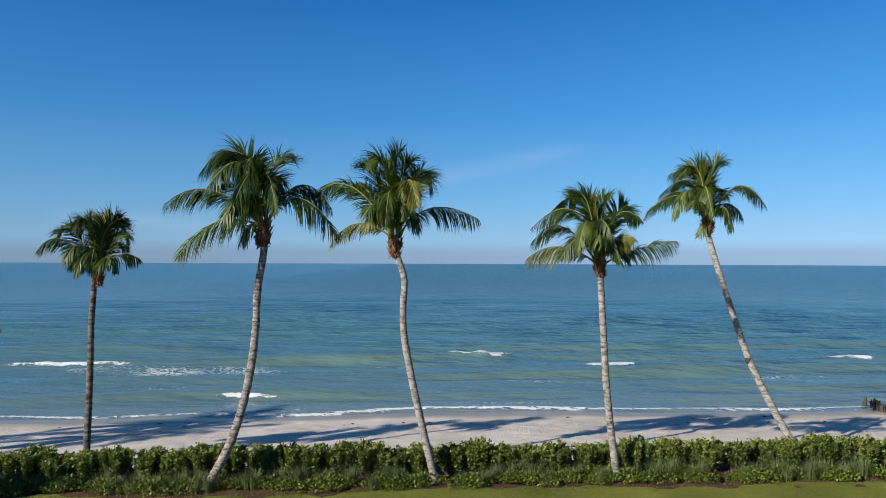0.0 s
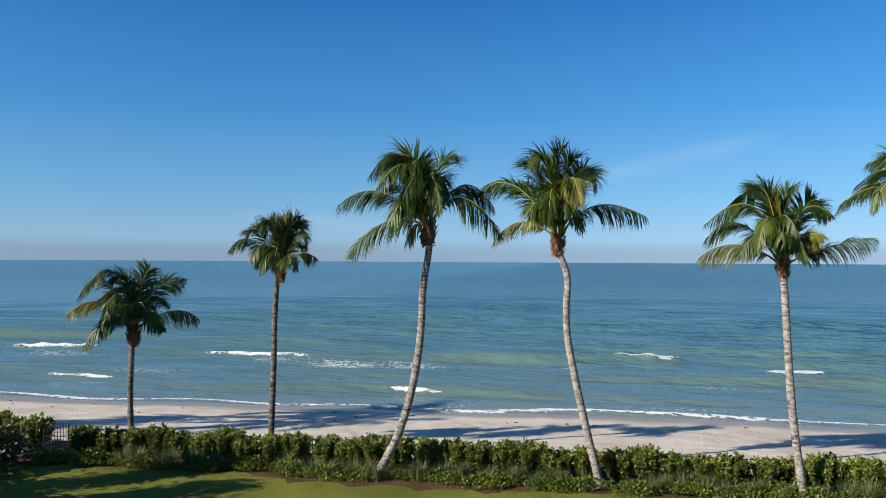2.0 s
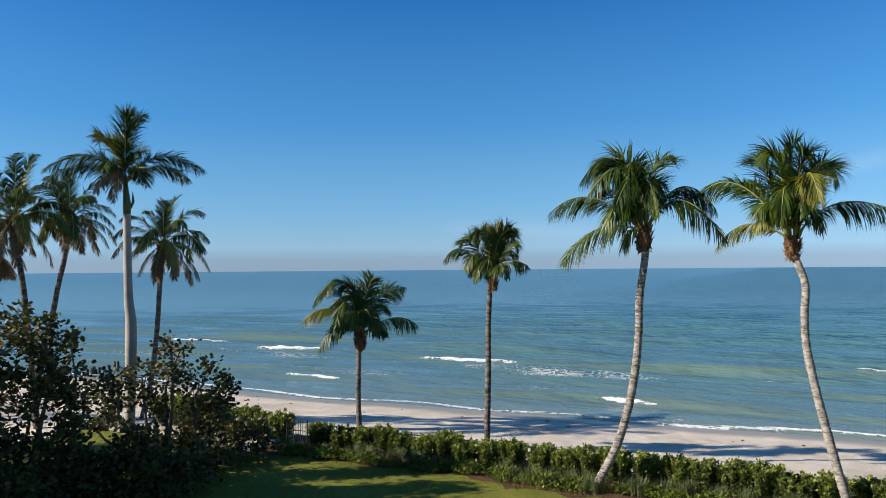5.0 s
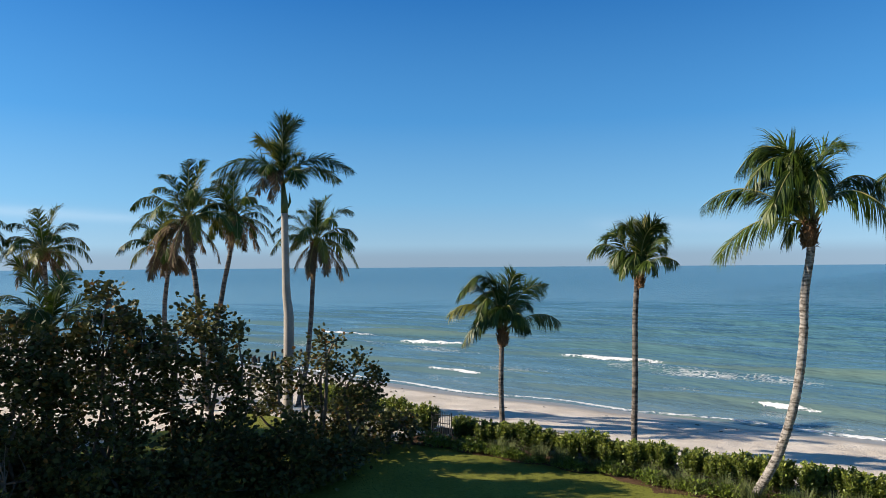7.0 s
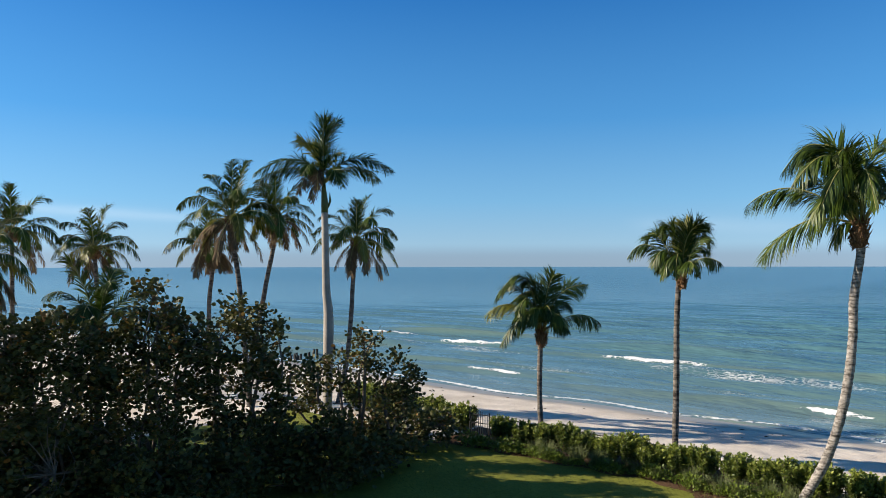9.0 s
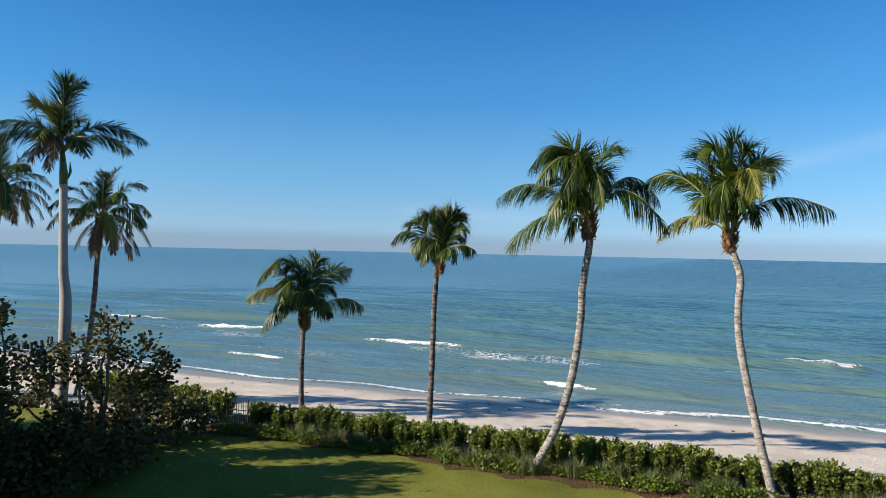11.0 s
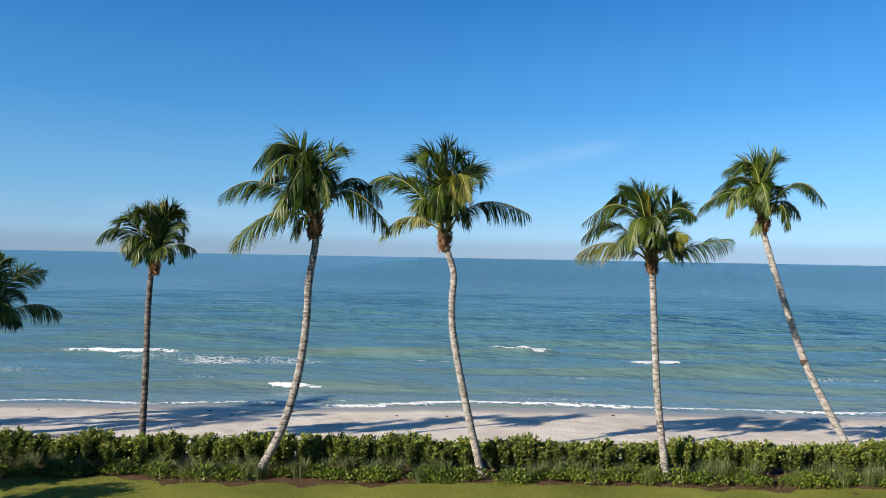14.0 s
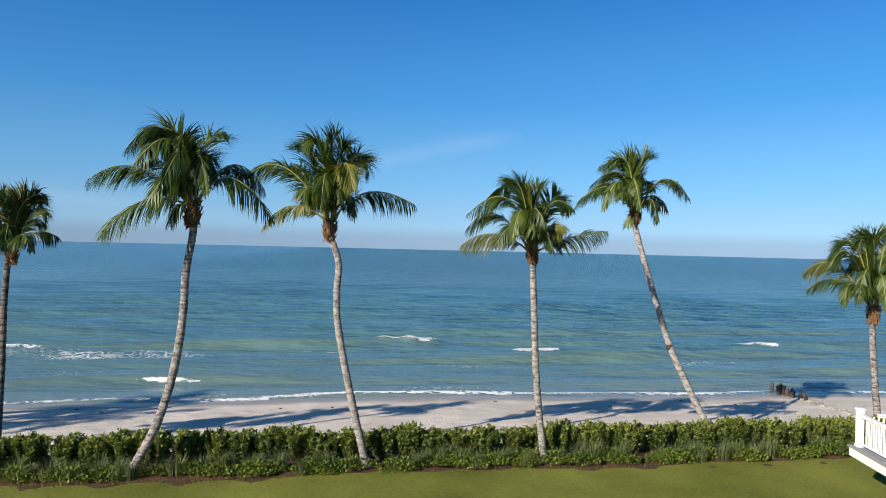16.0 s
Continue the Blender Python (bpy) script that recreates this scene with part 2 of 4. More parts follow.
STUCCO = material("house_stucco", (0.66, 0.63, 0.57), (0.74, 0.71, 0.65), 0.9, 0.6, 20, 0.3, 60)
ROOF = material("house_roof", (0.28, 0.26, 0.24), (0.40, 0.38, 0.35), 0.8, 1, 20, 0.3, 20)


def sand_material():
    m = material("shell_sand", (0.47, 0.405, 0.33), (0.80, 0.715, 0.61), 0.95, 0.5, 14, 0.85, 9.0, 0.1, distance=0.06, ends=(0.15, 0.8))
    n, l = m.node_tree.nodes, m.node_tree.links
    bsdf = n["Principled BSDF"]
    geo, xyz = n.new("ShaderNodeNewGeometry"), n.new("ShaderNodeSeparateXYZ")
    l.new(geo.outputs["Position"], xyz.inputs[0])
    wob = n.new("ShaderNodeTexNoise")
    wob.inputs["Scale"].default_value = 0.25
    wob.inputs["Detail"].default_value = 5
    l.new(geo.outputs["Position"], wob.inputs["Vector"])
    k = n.new("ShaderNodeMath")
    k.operation = "MULTIPLY_ADD"
    k.inputs[1].default_value = 0.22
    l.new(wob.outputs[0], k.inputs[0])
    l.new(xyz.outputs["Z"], k.inputs[2])
    wet = n.new("ShaderNodeMapRange")
    wet.inputs["From Min"].default_value, wet.inputs["From Max"].default_value = -1.26, -1.40
    l.new(k.outputs[0], wet.inputs["Value"])
    old = bsdf.inputs["Base Color"].links[0].from_socket
    mx = n.new("ShaderNodeMix")
    mx.data_type = "RGBA"
    l.new(wet.outputs[0], mx.inputs["Factor"])
    l.new(old, mx.inputs["A"])
    mx.inputs["B"].default_value = (0.30, 0.26, 0.215, 1)
    l.new(mx.outputs["Result"], bsdf.inputs["Base Color"])
    rg = n.new("ShaderNodeMapRange")
    rg.inputs["To Min"].default_value, rg.inputs["To Max"].default_value = 0.95, 0.28
    l.new(wet.outputs[0], rg.inputs["Value"])
    l.new(rg.outputs[0], bsdf.inputs["Roughness"])
    bump = next(x for x in n if x.type == "BUMP")
    st = n.new("ShaderNodeMapRange")
    st.inputs["To Min"].default_value, st.inputs["To Max"].default_value = 0.75, 0.06
    l.new(wet.outputs[0], st.inputs["Value"])
    l.new(st.outputs[0], bump.inputs["Strength"])
    return m


def sea_material():
    m = bpy.data.materials.new("sea_water")
    m.use_nodes = True
    n, l = m.node_tree.nodes, m.node_tree.links
    bsdf = n["Principled BSDF"]
    bsdf.inputs["IOR"].default_value = 1.33
    bsdf.inputs["Specular IOR Level"].default_value = 0.22
    geo, xyz = n.new("ShaderNodeNewGeometry"), n.new("ShaderNodeSeparateXYZ")
    l.new(geo.outputs["Position"], xyz.inputs[0])

    def noise_at(scale, sx, sy, detail=4.0, rough=0.5):
        mp, t = n.new("ShaderNodeMapping"), n.new("ShaderNodeTexNoise")
        mp.inputs["Scale"].default_value = (sx, sy, 1)
        l.new(geo.outputs["Position"], mp.inputs[0])
        l.new(mp.outputs[0], t.inputs["Vector"])
        t.inputs["Scale"].default_value, t.inputs["Detail"].default_value, t.inputs["Roughness"].default_value = scale, detail, rough
        return t.outputs[0]

    def maths(op, a, b, c=None):
        k = n.new("ShaderNodeMath")
        k.operation = op
        for i, v in enumerate((a, b, c)):
            if v is None:
                continue
            if isinstance(v, (int, float)):
                k.inputs[i].default_value = v
            else:
                l.new(v, k.inputs[i])
        return k.outputs[0]

    # depth of the water by its distance from the shore, patchy with stirred-up sand
    patch = noise_at(0.03, 0.3, 1.0, 2.0)
    away = maths("MULTIPLY_ADD", patch, 8.0, xyz.outputs["Y"])
    away = maths("SUBTRACT", away, 4.0)
    fac = maths("DIVIDE", maths("SUBTRACT", away, 38.0), 260.0)
    root = maths("POWER", maths("MAXIMUM", fac, 0.0), 0.5)
    near = n.new("ShaderNodeMapRange")
    near.inputs["From Min"].default_value, near.inputs["From Max"].default_value = 60, 260
    near.inputs["To Min"].default_value, near.inputs["To Max"].default_value = 0.6, 0.27
    l.new(xyz.outputs["Y"], near.inputs["Value"])
    l.new(near.outputs[0], bsdf.inputs["Specular IOR Level"])
    ramp = n.new("ShaderNodeValToRGB")
    cr = ramp.color_ramp
    cr.elements[0].position, cr.elements[0].color = 0.0, (0.195, 0.235, 0.205, 1)
    cr.elements[1].position, cr.elements[1].color = 1.0, (0.016, 0.078, 0.108, 1)
    for p, c in ((0.20, (0.105, 0.188, 0.190, 1)), (0.32, (0.078, 0.172, 0.196, 1)), (0.55, (0.060, 0.160, 0.200, 1)), (0.75, (0.036, 0.112, 0.148, 1))):
        e = cr.elements.new(p)
        e.color = c
    l.new(root, ramp.inputs[0])
    # foam: lace of the broken water
    at = n.new("ShaderNodeAttribute")
    at.attribute_name = "foam"
    vor, mp = n.new("ShaderNodeTexVoronoi"), n.new("ShaderNodeMapping")
    vor.feature = "DISTANCE_TO_EDGE"
    vor.inputs["Scale"].default_value = 2.5
    mp.inputs["Scale"].default_value = (0.7, 1.0, 1)
    warp = n.new("ShaderNodeTexNoise")
    warp.inputs["Scale"].default_value = 1.1
    warp.inputs["Detail"].default_value = 5
    l.new(geo.outputs["Position"], warp.inputs["Vector"])
    vm = n.new("ShaderNodeVectorMath")
    vm.operation = "MULTIPLY_ADD"
    vm.inputs[1].default_value = (1.6, 1.6, 0)
    l.new(warp.outputs["Color"], vm.inputs[0])
    l.new(geo.outputs["Position"], vm.inputs[2])
    l.new(vm.outputs[0], mp.inputs[0])
    l.new(mp.outputs[0], vor.inputs["Vector"])
    grain = noise_at(3.2, 0.8, 1.0, 6.0, 0.65)
    lace = maths("MULTIPLY_ADD", vor.outputs["Distance"], 1.7, maths("MULTIPLY_ADD", grain, 1.0, 0.10))
    f = maths("SUBTRACT", maths("MULTIPLY", at.outputs["Fac"], 1.3), lace)
    mask = n.new("ShaderNodeMapRange")
    mask.interpolation_type = "SMOOTHSTEP"
    mask.inputs["From Min"].default_value, mask.inputs["From Max"].default_value = -0.06, 0.46
    l.new(f, mask.inputs["Value"])
    mx = n.new("ShaderNodeMix")
    mx.data_type = "RGBA"
    l.new(mask.outputs[0], mx.inputs["Factor"])
    streak = maths("MULTIPLY_ADD", noise_at(0.35, 0.08, 1.0, 6.0, 0.65), 0.10, 0.95)
    hue = n.new("ShaderNodeVectorMath")
    hue.operation = "SCALE"
    l.new(ramp.outputs[0], hue.inputs[0])
    l.new(streak, hue.inputs["Scale"])
    # the southern water turns greyer green, less so farther out
    south_fac, south_hue = n.new("ShaderNodeMapRange"), n.new("ShaderNodeMix")
    south_fac.inputs["From Min"].default_value, south_fac.inputs["From Max"].default_value = 0.0, -70.0
    south_fac.inputs["To Min"].default_value, south_fac.inputs["To Max"].default_value = 0.0, 0.9
    l.new(maths("MULTIPLY_ADD", patch, 40.0, maths("SUBTRACT", xyz.outputs["X"], 20.0)), south_fac.inputs["Value"])
    south_hue.data_type = "RGBA"
    l.new(maths("MULTIPLY", south_fac.outputs[0], maths("SUBTRACT", 1.0, maths("MINIMUM", root, 1.0))), south_hue.inputs["Factor"])
    l.new(hue.outputs[0], south_hue.inputs["A"])
    south_hue.inputs["B"].default_value = (0.085, 0.15, 0.145, 1)
    # olive painted on the swell's faces: light through sandy water, less sky reflected
    lift, face_tint = n.new("ShaderNodeAttribute"), n.new("ShaderNodeMix")
    lift.attribute_name = "lift"
    face_tint.data_type = "RGBA"
    l.new(lift.outputs["Fac"], face_tint.inputs["Factor"])
    l.new(south_hue.outputs["Result"], face_tint.inputs["A"])
    face_tint.inputs["B"].default_value = (0.125, 0.18, 0.14, 1)
    l.new(face_tint.outputs["Result"], mx.inputs["A"])
    mx.inputs["B"].default_value = (0.72, 0.73, 0.72, 1)
    l.new(mx.outputs["Result"], bsdf.inputs["Base Color"])
    rg = n.new("ShaderNodeMapRange")
    rg.inputs["To Min"].default_value, rg.inputs["To Max"].default_value = 0.2, 0.9
    l.new(mask.outputs[0], rg.inputs["Value"])
    l.new(rg.outputs[0], bsdf.inputs["Roughness"])
    # ripples over chop over low swell; the breeze roughens the northern water more
    breeze = n.new("ShaderNodeMapRange")
    breeze.inputs["From Min"].default_value, breeze.inputs["From Max"].default_value = -70.0, 30.0
    breeze.inputs["To Min"].default_value, breeze.inputs["To Max"].default_value = 0.2, 1.7
    l.new(xyz.outputs["X"], breeze.inputs["Value"])
    h = maths("MULTIPLY_ADD", noise_at(1.6, 0.35, 1.0, 5.0, 0.6), 0.16, maths("MULTIPLY", noise_at(0.45, 0.35, 1.0, 4.0), 1.1))
    h = maths("MULTIPLY_ADD", noise_at(0.18, 0.4, 1.0, 4.0, 0.55), 1.7, h)
    h = maths("MULTIPLY_ADD", noise_at(0.06, 0.25, 1.0, 2.0), 0.8, h)
    h = maths("MULTIPLY", h, breeze.outputs[0])
    shoal = n.new("ShaderNodeMapRange")
    shoal.inputs["From Min"].default_value, shoal.inputs["From Max"].default_value = 48.0, 100.0
    shoal.inputs["To Min"].default_value, shoal.inputs["To Max"].default_value = 0.35, 1.0
    l.new(xyz.outputs["Y"], shoal.inputs["Value"])
    h = maths("MULTIPLY", h, shoal.outputs[0])
    h = maths("MULTIPLY_ADD", mask.outputs[0], 0.05, h)
    bp = n.new("ShaderNodeBump")
    bp.inputs["Strength"].default_value, bp.inputs["Distance"].default_value = 1.0, 1.0
    l.new(h, bp.inputs["Height"])
    l.new(bp.outputs[0], bsdf.inputs["Normal"])
    return m


SAND, SEA = sand_material(), sea_material()

# ---------------------------------------------------------------- ground and sea
SEA_Z = -1.6


def shoreline(x):
    """The distance of the water's edge, gently cusped."""
    return 39.1 + 0.45 * np.sin(x / 9.0 + 1.0) + 0.25 * np.sin(x / 3.7) + 0.12 * np.sin(x / 1.6 + 2)


def land_height(x, y):
    edge = shoreline(x)
    z = np.where(y < 23.9, -0.05, -0.25 + (y - 23.9) / (edge - 23.9) * (SEA_Z + 0.25))
    return np.maximum(z, -6.0)


def beach():
    xs = np.concatenate([-np.geomspace(4800, 75, 30), np.arange(-74, 52, 0.22), np.geomspace(53, 4800, 30)])
    ys = np.concatenate([-np.geomspace(4800, 2, 14), np.arange(0, 23.8, 3.4), np.arange(23.85, 42, 0.2), np.arange(43, 90, 4)])
    x, y = np.meshgrid(xs, ys)
    z = land_height(x, y)
    dry = np.clip((37.0 - y) / 2.0, 0, 1) * (y > 24.0) * (np.abs(x + 11) < 63)
    lumps = rng.normal(0, 1, x.shape)
    for _ in range(1):
        lumps = (lumps + np.roll(lumps, 1, 0) + np.roll(lumps, 1, 1) + np.roll(lumps, -1, 0) + np.roll(lumps, -1, 1)) / 5
    z = z + dry * (0.034 * lumps + 0.015 * np.sin(x / 2.3 + np.sin(y * 0.9)) * np.sin(y / 1.7))
    ob = new("ground", grid_mesh("ground", x, y, z, SAND))
    tagged(ob, "pale trampled shell sand beach, wet towards the water", "beach", kind="structure")


def lawn_edge(x):
    return 21.5 + 0.16 * np.sin(x / 2.1 + 0.5) + 0.08 * np.sin(x / 0.9)


def lawn():
    u = np.linspace(0, 1, 60) ** 0.7
    xs = np.arange(-27.2, 60.1, 0.4)
    x, v = np.meshgrid(xs, u)
    y = -30 + v * (lawn_edge(x) + 30)
    z = 0.02 + 0.025 * np.sin(x / 3.1) * np.sin(y / 2.3) - 0.05 * (v > 0.999)
    tagged(new("lawn", grid_mesh("lawn", x, y, z, LAWN)), "mown green lawn with worn yellow patches", "lawn", kind="structure")
    x, v = np.meshgrid(np.arange(-18.0, 60.1, 0.4), u)
    y = 20.7 + v * 3.4
    z = -0.01 + 0.03 * np.sin(x * 3.1) * np.sin(y * 4.0) + 0 * x
    tagged(new("planting_bed", grid_mesh("planting_bed", x, y, z, MULCH)), "brown bark mulch bed along the hedge", "planting bed", kind="structure")
    bag = Bag()
    n = 60000
    gx, gy = rng.uniform(-26, 20, n), rng.uniform(12.5, 21.3, n)
    keep = gy < lawn_edge(gx)
    for a, b in zip(gx[keep], gy[keep]):
        h, t, w = rng.uniform(0.012, 0.035), rng.uniform(0, 6.28), rng.uniform(0.008, 0.02)
        dx, dy = math.cos(t), math.sin(t)
        k = rng.normal(0, 0.03, 2)
        z = 0.02 + 0.025 * math.sin(a / 3.1) * math.sin(b / 2.3)
        bag.add([(a - dx * w, b - dy * w, z - 0.01), (a + dx * w, b + dy * w, z - 0.01), (a + k[0], b + k[1], z + h)], [(0, 1, 2)])
    tagged(new("grass", bag.mesh("grass", BLADE)), "short mown grass blades on the lawn", "grass", kind="stuff")


def smooth_bump(v, c, w):
    return np.exp(-((v - c) / w) ** 2)


def sea():
    az = np.radians(np.arange(-78, 104, 0.3))
    r = np.concatenate([np.arange(34, 100, 0.34), np.arange(100, 190, 0.6), np.geomspace(190.5, 4850, 80)])
    a, rr = np.meshgrid(az, r)
    x, y = -rr * np.sin(a), rr * np.cos(a)
    z = np.full_like(x, SEA_Z)
    foam, lift = np.zeros_like(x), np.zeros_like(x)
    # rows of swell: distance, height, width
    for k, (yc, amp, w) in enumerate([(41.3, 0.05, 0.8), (44.4, 0.20, 1.3), (47.6, 0.26, 1.3), (53.0, 0.36, 1.6), (60.3, 0.48, 1.9),
                                      (69.5, 0.52, 2.3), (78, 0.26, 2.6), (83, 0.16, 3.0), (93, 0.16, 3.4), (105, 0.15, 4)]):
        mid = yc + 0.9 * np.sin(x / 17.0 + k * 1.7) + 0.5 * np.sin(x / 7.3 + k * 2.9)
        d = (y - mid) / w
        shape = np.where(d < 0, np.exp(-(d * 2.1) ** 2), np.exp(-(d * 0.8) ** 2))
        env = 0.62 + 0.38 * np.sin(x / (11.0 + k) + k * 2.1)
        # marks the front faces that get the painted see-through olive
        lift = np.maximum(lift, np.where(d < 0, np.exp(-((d + 0.2) * 2.6) ** 2), np.exp(-(d * 2.6 + 0.5) ** 2)) * env * min(1, amp * 2.2) * (0.66 if yc < 72 else 0.0))
        z += (1.1 if yc < 70 else 0.8) * amp * env * shape
    g = np.random.default_rng(21)
    for _ in range(22):
        lam, tilt = g.uniform(2.2, 6.5), g.normal(-0.03, 0.08)
        kx, ky = 2 * math.pi / lam * math.sin(tilt), 2 * math.pi / lam * math.cos(tilt)
        group = 0.5 + 0.5 * np.sin(x / g.uniform(6, 20) + y / g.uniform(8, 25) + g.uniform(0, 6))
        z += 0.0155 * lam * group * np.sin(kx * x + ky * y + g.uniform(0, 6.28)) * np.clip((185 - rr) / 90, 0, 1) * np.clip((y - 39) / 6, 0.15, 1)
    # breakers: place along the shore, half length, row, height
    for xc, half, yc, hgt in [(7.7, 3.5, 61.2, 0.5), (27.6, 4.5, 55.4, 0.12), (-8.6, 2.4, 44.9, 0.10), (40.0, 2.6, 59.4, 0.14), (-46.3, 4.8, 60.4, 0.26),
                              (-25.5, 5.5, 59.4, 0.20), (-62.0, 6.0, 63.0, 0.25), (-33.0, 3.0, 46.5, 0.10), (18.5, 2.6, 57.2, 0.12), (1.0, 2.8, 56.4, 0.10)]:
        mid = yc + 0.3 * np.sin(x / 5.0 + xc) + 0.06 * np.sin(x * 1.3)
        along = np.clip(1.25 - ((x - xc) / half) ** 2, 0, 1)
        d = y - mid
        face = np.exp(-(d / np.where(d < 0, 0.55, 0.4) / (yc / 61) ** 2) ** 2) * along
        z += hgt * face * (0.8 + 0.35 * np.sin(x * 2.7 + y) * np.sin(y * 2.2))
        foam = np.maximum(foam, 1.6 * face * (0.85 + 0.3 * np.sin(x * 1.7 + yc) * np.sin(x * 0.6 + y * 1.9)))
    # broken water left behind the outer bar, and streaks nearer in
    def patchy(scale, seed):
        p = np.zeros_like(x)
        g = np.random.default_rng(seed)
        for _ in range(7):
            kx, ky, ph = g.normal(0, 1 / scale), g.normal(0, 2.2 / scale), g.uniform(0, 6.28)
            p += np.sin(kx * x + ky * y + ph)
        return np.clip(0.5 + p / 5, 0, 1)
    band = 56.6 + 0.8 * np.sin(x / 13.0) + 0.4 * np.sin(x / 5.1 + 1)
    run = np.clip(2.4 * patchy(16, 5) - 0.15, 0, 1)
    foam = np.maximum(foam, np.exp(-np.abs((y - band) / 2.3) ** 3) * run * (0.39 + 0.33 * patchy(3.5, 3)))
    for xc, half, yc, deep, amount in [(-31.0, 9.0, 49.5, 2.0, 0.84), (12.0, 6.0, 48.5, 1.3, 0.72), (-14.0, 3.5, 46.6, 1.2, 0.86), (-58.0, 9.0, 52.0, 4.0, 0.84), (30.0, 7.0, 50.5, 1.2, 0.7)]:
        far = ((x - xc) / half) ** 2 + ((y - yc - 0.5 * np.sin(x / 4.0)) / deep) ** 2
        foam = np.maximum(foam, amount * np.exp(-far ** 1.5) * (0.56 + 0.40 * patchy(5, 3)))
    # swash along the water's edge
    e = y - shoreline(x)
    lip = smooth_bump(e, 0.75 + 0.2 * np.sin(x * 0.5), 0.30) * (1.0 + 0.35 * patchy(8, 11))
    foam = np.maximum(foam, lip)
    foam = np.maximum(foam, 0.75 * smooth_bump(e, 0.12, 0.18) * patchy(5, 12))
    foam = np.maximum(foam, 0.72 * smooth_bump(e, 1.7, 0.9) * patchy(6, 14))
    z += 0.07 * smooth_bump(e, 0.75, 0.45) * (0.4 + patchy(8, 11))
    me = grid_mesh("sea", x, y, z, SEA)
    at = me.attributes.new("foam", "FLOAT", "POINT")
    at.data.foreach_set("value", foam.ravel().astype(np.float32))
    at = me.attributes.new("lift", "FLOAT", "POINT")
    at.data.foreach_set("value", lift.ravel().astype(np.float32))
    tagged(new("sea", me), "teal sea with low breakers and lacy white foam", "sea", kind="structure")


beach()
lawn()
sea()

# ---------------------------------------------------------------- palms
DOWN = np.array((0, 0, -1.0))


def unit(v):
    return v / (np.linalg.norm(v) + 1e-9)


def arc(start, way, length, droop, n=22):
    """A rib that leaves start along way and bends down towards its tip."""
    way = unit(np.array(way, float))
    pts = [np.array(start, float)]
    for i in range(n):
        pts.append(pts[-1] + unit(way + DOWN * droop * ((i + 0.5) / n) ** 2.0) * length / n)
    return pts


def sweep(start, middle, tip, n=22):
    """A rib from start to tip that passes through middle."""
    s, m, e = (np.array(v, float) for v in (start, middle, tip))
    c = 2 * m - (s + e) / 2
    return [s * (1 - u) ** 2 + c * 2 * u * (1 - u) + e * u * u for u in np.linspace(0, 1, n + 1)]


def frond_mesh(g, pts, leaf=0.9, tint=None, hang=0.55, twist=0.0, wind=(0, 0, 0), stem=0.17, gap=0.04, width=0.016, spear=False, plume=0.0):
    """One feather frond: an arching rib with two rows of leaflets that cling together in tufts."""
    n = len(pts) - 1
    tans = [unit(pts[i + 1] - pts[i]) for i in range(n)]
    length = sum(np.linalg.norm(pts[i + 1] - pts[i]) for i in range(n))
    mean = unit(pts[n // 2] - pts[0])
    side = np.cross(mean, (0, 0, 1.0))
    if np.linalg.norm(side) < 0.25:
        side = np.cross(mean, g.normal(0, 1, 3))
    side = unit(side)
    bag = Bag()
    bag.add(*tube(pts, [(0.026 * (1 - 0.85 * i / n) + 0.03 * max(0, 1 - i / 4)) * length / 3 + 0.004 for i in range(n + 1)], 5, False), slot=1)
    wind = np.array(wind)
    pairs = max(18, int(length * (1 - stem) / gap))
    tuft = {-1: np.zeros(3), 1: np.zeros(3)}
    ca, sa = math.cos(twist), math.sin(twist)
    for i in range(pairs):
        s = min(max(stem + (1 - stem) * (i + g.uniform(-0.3, 0.3)) / (pairs - 1), 0), 1)
        k = min(int(s * n), n - 1)
        p = pts[k] + (pts[k + 1] - pts[k]) * (s * n - k)
        t = tans[k]
        up = np.cross(side, t)
        if up[2] < 0:
            up = -up
        u = (s - stem) / (1 - stem)
        ln = leaf * (0.45 + 1.9 * u * (1 - u) * (1.2 - 0.4 * u)) * (0.62 if u > 0.93 else 1)
        b = 1.35 if spear else 0.5 + 0.45 * u + 0.35 * max(t[2], 0)
        for sg in (-1, 1):
            if g.random() < 0.3:
                tuft[sg] = g.normal(0, 0.11, 3)
            if g.random() < 0.05:
                continue
            sd = side * ca * sg + up * sa * sg
            d = unit(sd * math.cos(b) + t * math.sin(b) + up * (g.uniform(0.0, 0.25) + g.normal(0, plume)) + tuft[sg] + g.normal(0, 0.04, 3))
            q, l2 = p.copy(), ln * g.uniform(0.85, 1.1)
            across = unit(t - d * d.dot(t))
            ring = []
            hg = 0.0 if spear else hang * g.uniform(0.7, 1.3) * (1.1 - 0.75 * max(t[2], 0))
            for j, w in enumerate((0.6, 1.0, 0.7, 0)):
                ring.append(q - across * width * w)
                if w:
                    ring.append(q + across * width * w)
                d = unit(d + DOWN * hg * 0.55 + wind * 0.35)
                q = q + d * l2 / 3
            bag.add(ring, [(0, 1, 3, 2), (2, 3, 5, 4), (4, 5, 6)])
    return bag.mesh("frond", tint or FROND, RACHIS)


